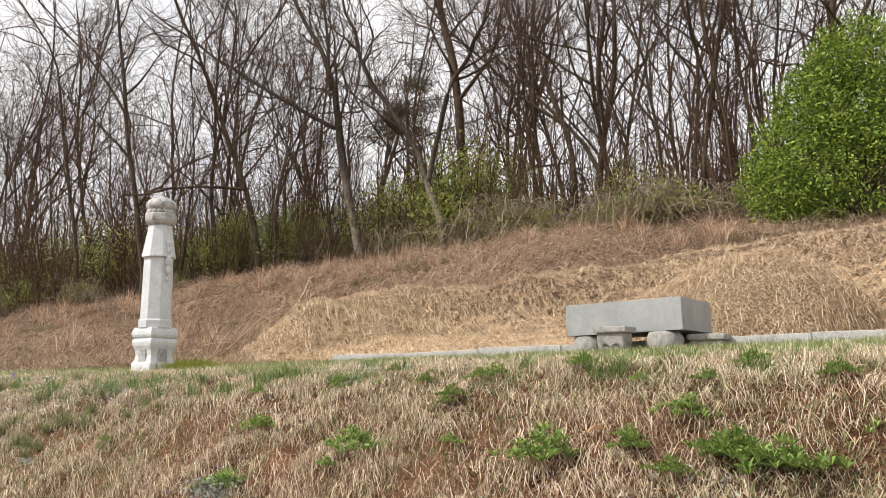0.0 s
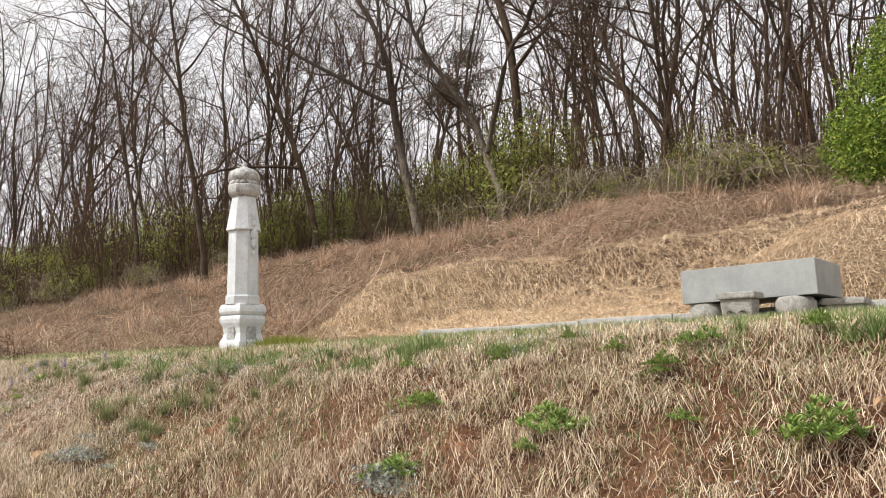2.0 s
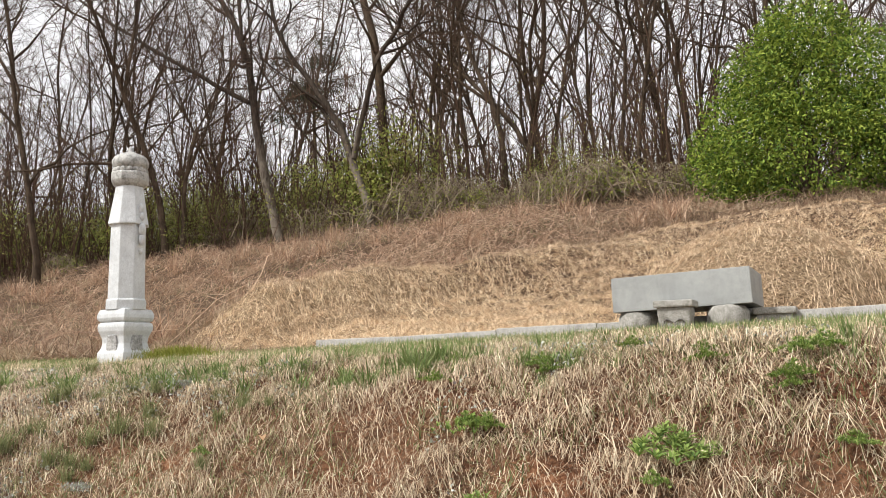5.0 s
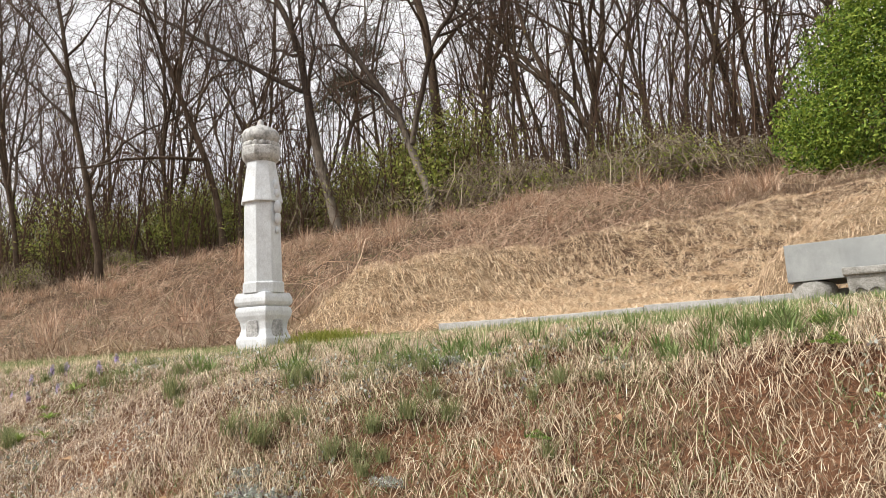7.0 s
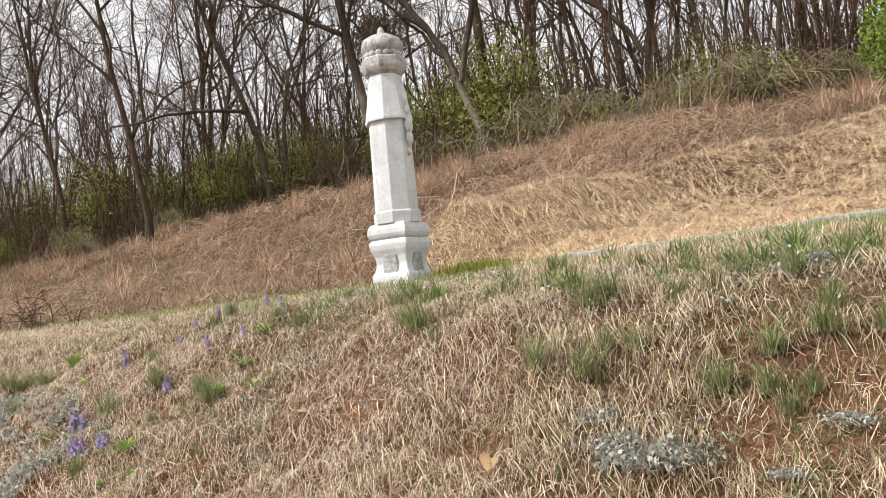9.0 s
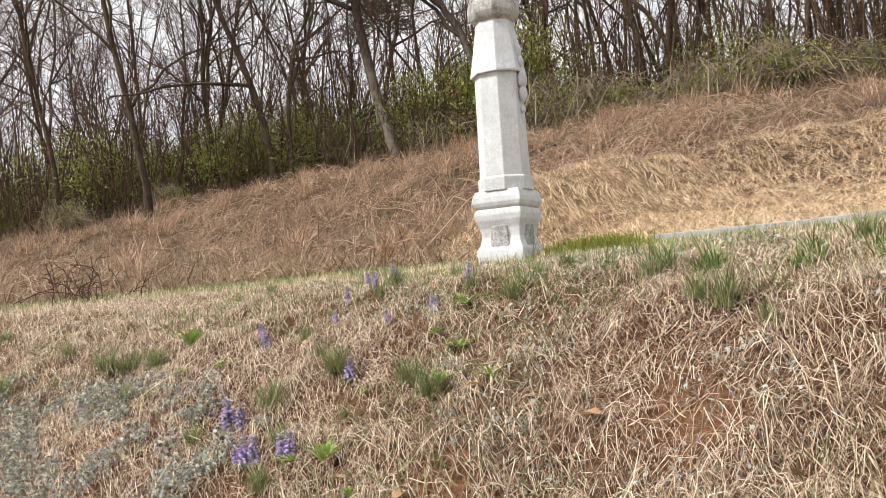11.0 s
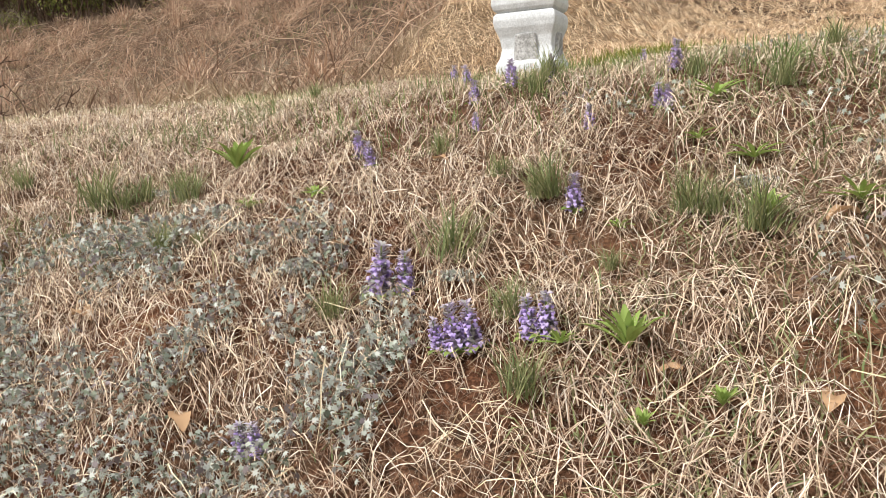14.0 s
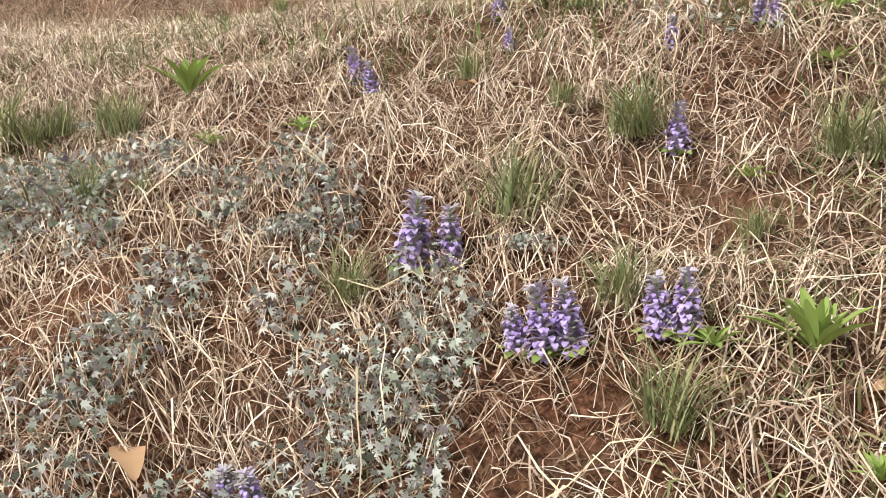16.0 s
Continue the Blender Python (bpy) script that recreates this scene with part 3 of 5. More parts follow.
        part("side_post", box(k * 0.175 - 0.022, -0.115, 2.08, k * 0.175 + 0.022, -0.07, 2.25, 0.008), WHITE_STONE, cap)
    part("relief_panel", rough_up(box(-0.13, -0.125, 2.03, 0.13, -0.09, 2.085, 0.01), 0.003, 20), BASE_STONE, cap, "plain grey panel under the relief")
    bm = bmesh.new()
    r2 = random.Random(5)
    for cx, cz, r in ((-0.035, 2.12, 0.034), (0.035, 2.12, 0.034), (-0.10, 2.16, 0.03), (0.10, 2.16, 0.03), (-0.07, 2.20, 0.024), (0.06, 2.195, 0.026), (0.0, 2.18, 0.026), (0.12, 2.13, 0.022), (-0.125, 2.125, 0.02)):
        bmesh.ops.create_icosphere(bm, subdivisions=2, radius=r, matrix=Matrix.Translation((cx, -0.085, cz)) @ Matrix.Rotation(r2.uniform(-1, 1), 4, 'Y') @ Matrix.Diagonal((1.2, 0.75, 0.8, 1)))
    part("flower_relief", bm, WHITE_STONE, cap, "white carved flower and fruit relief", True)


stele(-0.335, 9.38)


def kerb():
    x = -8.1
    r = random.Random(3)
    t = thing("kerb", pose(0, 0, 0), "low pale granite kerb along the terrace", "kerb", kind="structure")
    while x < 8:
        ln = r.uniform(1.05, 1.5)
        za, zb = hz(x, 8.95) - 0.012, hz(x + ln, 8.95) - 0.012
        bm = box(0.004, -0.075, -0.12, ln - 0.004, 0.075, 0.105, 0.01)
        rough_up(bm, 0.004, 15)
        ob = part("kerb_stone", bm, KERB_STONE, t)
        ob.matrix_basis = pose(x, 8.86 + r.uniform(-0.012, 0.012), za + r.uniform(-0.008, 0.008), 0, -math.degrees(math.atan2(zb - za, ln)), r.uniform(-0.4, 0.4))
        x += ln


kerb()

# ---- trees ----


def tube_arrays(lines):
    """Tapered tubes along polylines: (points, radii, sides) -> vertex and triangle arrays."""
    V, F, base = [], [], 0
    for pts, rad, sides in lines:
        pts = np.asarray(pts, float)
        d = np.gradient(pts, axis=0)
        d /= np.linalg.norm(d, axis=1)[:, None] + 1e-9
        ref = np.where(np.abs(d[:, 2:3]) > 0.9, [[1.0, 0, 0]], [[0, 0, 1.0]])
        a = np.cross(d, ref)
        a /= np.linalg.norm(a, axis=1)[:, None] + 1e-9
        b = np.cross(d, a)
        th = np.arange(sides) * 2 * math.pi / sides
        ring = pts[:, None, :] + np.asarray(rad)[:, None, None] * (np.cos(th)[None, :, None] * a[:, None, :] + np.sin(th)[None, :, None] * b[:, None, :])
        n = len(pts)
        V.append(ring.reshape(-1, 3))
        i = (np.arange(n - 1)[:, None] * sides + np.arange(sides)[None, :])
        j = (np.arange(n - 1)[:, None] * sides + (np.arange(sides)[None, :] + 1) % sides)
        q = np.stack([i, j, j + sides, i + sides], -1).reshape(-1, 4) + base
        F.append(q)
        base += n * sides
    return np.concatenate(V), np.concatenate(F)


incense_stone(-3.48, 8.12)
step_stone(-2.66, 8.70)


def grow(r, start, way, length, radius, tip, segs, wobble, lift):
    """One wandering limb: points and radii."""
    p, d = np.array(start, float), np.array(way, float)
    d /= np.linalg.norm(d)
    pts, rad = [p.copy()], [radius]
    for i in range(segs):
        d = d + r.normal(0, wobble, 3) + np.array([0, 0, lift])
        d /= np.linalg.norm(d)
        p = p + d * (length / segs)
        pts.append(p.copy())
        rad.append(radius + (tip - radius) * ((i + 1) / segs) ** 0.8)
    return np.array(pts), np.array(rad)


def at_along(pts, rad, u):
    k = u * (len(pts) - 1)
    i = min(int(k), len(pts) - 2)
    f = k - i
    d = pts[i + 1] - pts[i]
    return pts[i] * (1 - f) + pts[i + 1] * f, rad[i] * (1 - f) + rad[i + 1] * f, d / (np.linalg.norm(d) + 1e-9)


def side_way(r, d, spread_deg):
    v = r.normal(0, 1, 3)
    v -= d * v.dot(d)
    v /= np.linalg.norm(v)
    a = radians(spread_deg)
    return d * math.cos(a) + v * math.sin(a)


def tree_mesh(seed, stems, limbs=9, subs=5, twigs=5, low=0.35, spread_deg=38):
    """stems: (pts, radii) of the trunk and main forks. Returns trunk mesh and twig mesh."""
    r = np.random.default_rng(seed)
    thick, fine = [], []
    ends = []
    for pts, rad in stems:
        thick.append((pts, rad, 7))
        ln = np.linalg.norm(np.diff(pts, axis=0), axis=1).sum()
        for k in range(limbs):
            u = low + (1 - low) * (k + r.uniform(0, 1)) / limbs
            p, w, d = at_along(pts, rad, min(u, 0.99))
            L = ln * r.uniform(0.22, 0.46) * (1.15 - 0.6 * u)
            lp, lr = grow(r, p, side_way(r, d, spread_deg * r.uniform(0.6, 1.3)), L, min(w * 0.68, 0.085), 0.014, 7, 0.27, 0.085)
            thick.append((lp, lr, 4))
            ends.append((lp, lr, L))
    for lp, lr, L in ends:
        for k in range(subs):
            u = 0.2 + 0.8 * (k + r.uniform(0, 1)) / subs
            p, w, d = at_along(lp, lr, min(u, 0.99))
            sp, sr = grow(r, p, side_way(r, d, r.uniform(25, 60)), L * r.uniform(0.3, 0.6), max(0.0115, w * 0.6), 0.006, 3, 0.24, 0.06)
            fine.append((sp, sr, 3))
            for q in range(twigs):
                p2, w2, d2 = at_along(sp, sr, r.uniform(0.15, 0.99))
                tp, tr_ = grow(r, p2, side_way(r, d2, r.uniform(20, 55)), L * r.uniform(0.12, 0.3), max(0.006, w2 * 0.65), 0.004, 1, 0.14, 0.06)
                fine.append((tp, tr_, 3))
    v, f = tube_arrays(thick)
    v2, f2 = tube_arrays(fine)
    return v, f, v2, f2


def bare_tree(seed, stems, mat, label, **kw):
    v, f, v2, f2 = tree_mesh(seed, stems, **kw)
    t = thing("bare_tree", pose(0, 0, 0), label, "tree", "bare trees of the wood")
    link("trunk", np_mesh("trunk", v, f, mat, True), t)
    link("crown", np_mesh("crown", v2, f2, TWIG), t, "leafless fine twigs")
    return t


def simple_stems(seed, h, rad, lean, forks):
    r = np.random.default_rng(seed)
    pts, rr = grow(r, (0, 0, -0.3), (lean[0], lean[1], 1), h, rad, rad * 0.22, 13, 0.085, 0.035)
    rr[0] *= 1.25
    out = [(pts, rr)]
    for k in range(forks):
        u = r.uniform(0.16, 0.5)
        p, w, d = at_along(pts, rr, u)
        out.append(grow(r, p, side_way(r, d, r.uniform(16, 34)), h * (1 - u) * r.uniform(0.75, 1.0), w * 0.75, 0.02, 9, 0.10, 0.05))
    return out


def smooth_line(ctrl, n=12):
    """A soft curve through a few guide points (x, y, z, radius)."""
    c = np.array(ctrl, float)
    t = np.arange(len(c))
    u = np.linspace(0, len(c) - 1, n)
    out = np.stack([np.interp(u, t, c[:, k]) for k in range(4)], 1)
    for _ in range(2):
        out[1:-1] = 0.25 * out[:-2] + 0.5 * out[1:-1] + 0.25 * out[2:]
    return out[:, :3], out[:, 3]


protos = []
for s in range(9):
    q = np.random.default_rng(100 + s)
    st = simple_stems(200 + s, q.uniform(14, 18), q.uniform(0.075, 0.125), (q.uniform(-0.16, 0.08), q.uniform(-0.1, 0.1)), [1, 2, 1, 0, 2, 1, 3, 1, 2][s])
    protos.append(bare_tree(300 + s, st, BARK, "slender leafless brown tree on the wooded slope", limbs=[10, 8, 10, 15, 8, 10, 7, 10, 8][s], low=0.16, twigs=4))


def wood_edge(x):
    """Where the wood begins, going uphill."""
    return np.interp(x, [-110, -45, -32, -28, -25, -20, -12, -5, 10], [15.0, 16.4, 17.6, 19.8, 22.8, 23.8, 24.8, 24.4, 25.4])


# the trees that stand out at the edge of the wood: a few guide points for each main limb
def guided_tree(seed, limbs_, mat, label, girth=0.76, **kw):
    stems = []
    for ctrl in limbs_:
        pts, rad = smooth_line(ctrl, 3 * len(ctrl) + 3)
        r = np.random.default_rng(seed + len(stems))
        pts = pts + np.cumsum(r.normal(0, 0.075, pts.shape), axis=0) * np.linspace(0, 1, len(pts))[:, None]
        stems.append((pts, rad * girth))
    return bare_tree(seed, stems, mat, label, **kw)


guided_tree(21, [
    [(-20.6, 24.0, 5.2, 0.30), (-20.8, 24.0, 6.2, 0.25), (-21.5, 24.0, 8.4, 0.235), (-22.2, 24.0, 11.5, 0.21), (-22.7, 24.2, 13.6, 0.15), (-24.1, 24.4, 15.9, 0.13), (-25.9, 24.6, 18.5, 0.10), (-28.0, 25.0, 23.0, 0.04)],
    [(-22.2, 24.0, 11.4, 0.13), (-24.6, 23.6, 12.9, 0.11), (-29.2, 23.2, 16.0, 0.08), (-34.0, 23.0, 19.2, 0.035)],
    [(-22.5, 24.0, 13.1, 0.10), (-23.2, 24.4, 15.8, 0.09), (-23.8, 24.8, 19.0, 0.05)],
], PALE_BARK, "leaning leafless tree with pale grey lower trunk", limbs=10, low=0.36, twigs=6)
guided_tree(31, [
    [(-16.7, 24.0, 6.0, 0.24), (-16.9, 24.0, 6.9, 0.20), (-17.3, 24.0, 8.0, 0.195), (-17.7, 24.0, 9.4, 0.17), (-18.6, 24.0, 11.1, 0.14), (-19.8, 24.0, 12.8, 0.12), (-20.8, 24.1, 14.9, 0.10), (-22.5, 24.3, 18.6, 0.05)],
    [(-17.45, 24.0, 8.6, 0.14), (-17.1, 23.9, 10.0, 0.13), (-16.4, 23.8, 12.1, 0.11), (-15.3, 23.7, 13.4, 0.09), (-14.7, 23.6, 15.4, 0.07), (-14.3, 23.5, 19.3, 0.03)],
], PALE_BARK, "forked leafless tree with a dark crooked limb", limbs=10, low=0.36, twigs=6)
guided_tree(41, [
    [(-18.4, 28.0, 6.4, 0.31), (-18.5, 28.0, 8.1, 0.27), (-18.7, 28.0, 12.0, 0.25), (-19.3, 28.0, 15.7, 0.22), (-20.0, 28.0, 18.2, 0.19), (-21.0, 28.0, 24.0, 0.08)],
    [(-18.8, 28.0, 13.0, 0.13), (-16.8, 27.8, 14.6, 0.09), (-16.2, 27.6, 17.5, 0.04)],
], BARK, "stout leafless grey-brown tree behind the shrubs", limbs=9, low=0.45, twigs=6)

# base x, y; lean in x over the height; height; trunk radius
EDGE_TREES = [
    (-12.9, 27.0, -0.5, 16, 0.20), (-12.4, 27.5, 0.2, 17, 0.22), (-11.9, 28.0, 0.1, 16, 0.16), (-11.7, 28.0, 3.2, 14, 0.12),
    (-8.0, 26.0, 0.9, 15, 0.14), (-6.8, 27.0, -0.5, 16, 0.16), (-6.5, 28.0, 0.2, 15, 0.12), (-9.4, 30.0, 0.6, 17, 0.15),
    (-26.6, 18.5, -1.2, 16, 0.20), (-29.4, 24.0, -1.4, 15, 0.15), (-24.9, 22.6, -2.3, 16, 0.22), (-24.4, 22.9, 0.9, 14, 0.15), (-27.9, 23.0, -3.4, 16, 0.16), (-30.9, 18.4, -1.1, 15, 0.16), (-28.6, 21.6, -1.6, 13, 0.09), (-38.6, 24.0, -0.6, 17, 0.17),
    (-34.3, 23.0, -1.2, 11, 0.11), (-44.4, 22.5, -2.0, 17, 0.22), (-25.6, 31.0, -0.8, 18, 0.19),
]
for k, (x, y, lean_x, h, rad) in enumerate(EDGE_TREES):
    q = np.random.default_rng(500 + k)
    st = simple_stems(520 + k, h, rad * 0.68, (lean_x / h, q.uniform(-0.05, 0.05)), 1 + k % 2)
    bare_tree(540 + k, st, BARK, "tall leafless brown tree at the wood's edge", limbs=10, low=0.22, twigs=6).matrix_basis = pose(x, y, hz(x, y))
for k, (x, y, lean_x, h, rad) in enumerate([(-16.8, 29.0, -0.5, 17, 0.15), (-15.8, 29.0, -0.6, 17, 0.14), (-27.8, 29.0, -1.6, 16, 0.14), (-32.2, 27.0, -2.5, 17, 0.17), (-2.2, 27.0, 0.5, 16, 0.19), (-3.3, 27.0, 0.1, 16, 0.20), (0.5, 28.0, 0.5, 17, 0.16), (4.1, 27.0, 0.2, 16, 0.19), (5.5, 27.0, -2.2, 15, 0.19)]):
    q = np.random.default_rng(600 + k)
    st = simple_stems(620 + k, h, rad * 0.68, (lean_x / h, q.uniform(-0.05, 0.05)), 2)
    bare_tree(640 + k, st, BARK, "tall leafless brown tree at the wood's edge", limbs=9, low=0.2, twigs=6).matrix_basis = pose(x, y, hz(x, y))

PLACED = [(-20.6, 24), (-16.7, 24), (-18.4, 28)] + [(a[0], a[1]) for a in EDGE_TREES]
tr = np.random.default_rng(11)
tries, k = 0, 0
while k < 62 and tries < 5000:
    tries += 1
    x = tr.uniform(-62, 24) if k % 7 else tr.uniform(-20, 6)
    y = 26.5 + abs(tr.normal(0, 12))
    if y > 62 or any((x - a) ** 2 + (y - b) ** 2 < 2.4 for a, b in PLACED):
        continue
    PLACED.append((x, y))
    src = protos[k % len(protos)]
    s = tr.uniform(0.8, 1.2)
    m = pose(x, y, hz(x, y) - 0.1, 0, 0, tr.uniform(0, 360))
    c = src if k < len(protos) else copy_thing(src, m)
    c.matrix_basis = m @ Matrix.Scale(s, 4)
    k += 1


for j in range(38):
    x, y = (tr.uniform(-96, -52), tr.uniform(16, 33)) if j < 28 else (tr.uniform(-62, -41), tr.uniform(17.6, 20.5))
    m = pose(x, y, hz(x, y) - 0.1, 0, 0, tr.uniform(0, 360))
    copy_thing(protos[j % len(protos)], m).matrix_basis = m @ Matrix.Scale(tr.uniform(0.85, 1.2), 4)


# ---- leaves and shrubs ----
def leaf_cloud(r, lumps, n, size, inner=0.55, flat=0.45):
    """Many small folded leaves on and inside a set of lumps (x, y, z, rx, ry, rz)."""
    L = np.array(lumps, float)
    vol = (L[:, 3] * L[:, 5]) ** 1.0
    pick = r.choice(len(L), n, p=vol / vol.sum())
    d = r.normal(0, 1, (n, 3))
    d /= np.linalg.norm(d, axis=1)[:, None]
    rad = inner + (1.06 - inner) * r.uniform(0, 1, n) ** 0.55
    rad *= 1 + 0.16 * np.sin(d[:, 0] * 7 + pick) * np.sin(d[:, 2] * 8 + pick * 2)
    c = L[pick, :3] + d * L[pick, 3:] * rad[:, None]
    ax = d * 0.5 + r.normal(0, 0.6, (n, 3)) + np.array([0, 0, -0.25])
    ax /= np.linalg.norm(ax, axis=1)[:, None]
    sd = np.cross(ax, r.normal(0, 1, (n, 3)))
    sd /= np.linalg.norm(sd, axis=1)[:, None] + 1e-9
    up = np.cross(ax, sd)
    s = size * r.uniform(0.6, 1.3, n)[:, None]
    a, b = c - ax * s * 0.5, c + ax * s * 0.5
    l, q = c + sd * s * flat * 0.5 + up * s * 0.1, c - sd * s * flat * 0.5 + up * s * 0.1
    V = np.stack([a, l, b, q], 1).reshape(-1, 3)
    i = np.arange(n)[:, None] * 4
    F = np.concatenate([i + [0, 1, 2], i + [0, 2, 3]], 1).reshape(-1, 3)
    return V, F


def twig_fan(r, lumps, n, rad0):
    """Stems that run from the foot into the lumps."""
    out = []
    L = np.array(lumps, float)
    for _ in range(n):
        k = r.integers(len(L))
        d = r.normal(0, 0.5, 3)
        tip = L[k, :3] + d * L[k, 3:] * 0.8
        foot = np.array([L[:, 0].mean() + r.normal(0, 0.25), L[:, 1].mean() + r.normal(0, 0.25), -0.1])
        u = np.linspace(0, 1, 6)[:, None]
        pts = foot * (1 - u) + tip * u + np.sin(u * 3) * r.normal(0, 0.12, 3)
        out.append((pts, rad0 * (1.1 - u[:, 0]), 3))
    return tube_arrays(out)


def leafy_bush(name, x, y, seed, lumps, n, size, mat, label, category, group="", stems=14, rad0=0.05, inner=0.55):
    r = np.random.default_rng(seed)
    t = thing(name, pose(x, y, hz(x, y)), label, category, group)
    v, f = twig_fan(r, lumps, stems, rad0)
    link("stem", np_mesh("stem", v, f, BARK, True), t)
    v, f = leaf_cloud(r, lumps, n, size, inner)
    link("crown", np_mesh("crown", v, f, mat), t)
    return t


leafy_bush("evergreen_bush", -2.9, 21.6, 71, [(0.2, 0, 1.2, 2.3, 1.5, 1.5), (-1.1, 0.1, 1.6, 1.5, 1.2, 1.6), (0.3, 0.1, 3.0, 1.7, 1.3, 1.5), (0.3, 0, 4.1, 1.0, 1.0, 1.0), (-0.8, 0.2, 3.0, 1.1, 1.0, 1.1), (1.5, -0.1, 2.4, 1.3, 1.2, 1.5), (2.0, 0.2, 1.6, 1.2, 1.1, 1.5), (-1.7, -0.3, 0.9, 1.0, 0.9, 0.9), (-0.2, 0.0, 3.9, 0.8, 0.8, 0.9)], 44000, 0.108, BUSH_LEAF, "large rounded bush in fresh bright green leaf", "bush", "green bushes behind the grave")
leafy_bush("evergreen_bush", 1.3, 21.8, 72, [(0, 0, 1.2, 2.1, 1.4, 1.5), (0.1, 0.1, 2.9, 1.7, 1.3, 1.4), (0.4, 0, 3.6, 1.3, 1.0, 1.0), (-0.9, 0, 2.7, 1.1, 1.1, 1.2), (1.2, 0, 2.2, 1.2, 1.1, 1.3), (-0.5, 0.2, 3.5, 0.8, 0.8, 0.8), (1.7, 0, 1.2, 1.2, 1, 1.0)], 36000, 0.108, BUSH_LEAF, "large rounded bush in fresh bright green leaf", "bush", "green bushes behind the grave")
leafy_bush("evergreen_bush", 4.6, 21.4, 73, [(0, 0, 1.0, 2.0, 1.3, 1.3), (-0.6, 0, 1.9, 1.3, 1.1, 1.0), (1.2, 0, 1.8, 1.4, 1.1, 1.0)], 22000, 0.108, BUSH_LEAF, "lower spreading bush in fresh bright green leaf", "bush", "green bushes behind the grave")

r0 = np.random.default_rng(80)
shrubs = []
for k in range(4):
    lumps = [(r0.uniform(-1.1, 1.1), r0.uniform(-0.6, 0.6), r0.uniform(0.4, 2.2), r0.uniform(0.5, 1.2), r0.uniform(0.5, 0.9), r0.uniform(0.4, 0.9)) for _ in range(7)]
    shrubs.append(leafy_bush("understory_shrub", -18.5, 25.5, 81 + k, lumps, 2100, 0.085, SHRUB_LEAF, "sparse olive-green shrub under the bare trees", "shrub", "shrubs under the trees", 30, 0.012, 0.05))
spots = [(-18.6, 25.8, 1.6), (-19.8, 26.3, 1.5), (-17.2, 26.4, 1.45), (-8.9, 24.6, 1.05), (-25.2, 25.2, 1.3), (-26.6, 26.2, 1.2), (-29.4, 25.6, 1.3), (-13.9, 26.2, 1.0), (-22.9, 26.6, 1.1), (-33.2, 24.6, 1.3), (-37.0, 24.2, 1.5), (-40.5, 24.4, 1.4), (-11.0, 26.2, 0.9), (-14.9, 25.6, 1.0), (-45.5, 24.0, 1.4), (-31.2, 26.4, 1.5)]
spots += [(-18.7, 25.0, 1.4), (-17.3, 25.4, 1.6), (-19.6, 25.3, 1.3), (-24.2, 24.0, 1.1), (-23.6, 24.3, 0.9), (-19.2, 26.2, 2.1), (-17.6, 26.8, 2.0), (-26.2, 24.2, 1.3), (-26.9, 23.6, 1.2), (-31.5, 20.6, 1.5), (-33.4, 20.2, 1.6), (-34.5, 18.4, 0.9), (-37.0, 17.8, 1.0), (-29.9, 22.4, 1.4), (-40.0, 19.0, 1.3)]
for k in range(48):
    x = r0.uniform(-64, 8)
    spots.append((x, wood_edge(x) + r0.uniform(1.5, 14), r0.uniform(0.8, 1.5)))
for k in range(16):
    spots.append((r0.uniform(-84, -46), r0.uniform(18, 34), r0.uniform(1.0, 1.6)))
for k, (x, y, s) in enumerate(spots):
    src = shrubs[k % 4]
    m = pose(x, y, hz(x, y) - 0.05, 0, 0, r0.uniform(0, 360))
    c = src if k < 4 else copy_thing(src, m)
    c.matrix_basis = m @ Matrix.Scale(s, 4)


def tangle(seed, n, w, h):
    """Arching dry vines heaped over one another."""
    r = np.random.default_rng(seed)
    out = []
    for _ in range(n):
        a = r.uniform(0, 2 * math.pi)
        d = np.array([math.cos(a), 0.6 * math.sin(a)])
        c = np.array([r.normal(0, w * 0.45), r.normal(0, w * 0.25)])
        ln = r.uniform(0.5, 1.9)
        top = r.uniform(0.15, 1.0) ** 0.8 * h * math.exp(-(c[0] / w) ** 2)
        u = np.linspace(0, 1, 7)
        bow = np.sin(u * r.uniform(1.9, 3.1)) ** 0.8
        pts = np.stack([c[0] + d[0] * ln * (u - 0.5), c[1] + d[1] * ln * (u - 0.5), top * bow - 0.03], 1) + r.normal(0, 0.07, (7, 3))
        out.append((pts, np.linspace(0.012, 0.005, 7), 3))
    return tube_arrays(out)


tangs = []
for k in range(3):
    tang = thing("bramble_thicket", pose(0, 0, 0), "tangled heap of dry bramble vines at the wood's edge", "bramble", "bramble thickets")
    v, f = tangle(91 + k, 190, 1.7, 1.25)
    link("vine_tangle", np_mesh("vine_tangle", v, f, TANGLE), tang)
    v, f = leaf_cloud(np.random.default_rng(95 + k), [(0, 0, 0.3, 1.5, 0.8, 0.5), (0.4, 0, 0.5, 0.9, 0.6, 0.5)], 1700, 0.085, 0.1)
    link("young_leaves", np_mesh("young_leaves", v, f, SHRUB_LEAF), tang, "thin young olive leaves")
    tangs.append(tang)
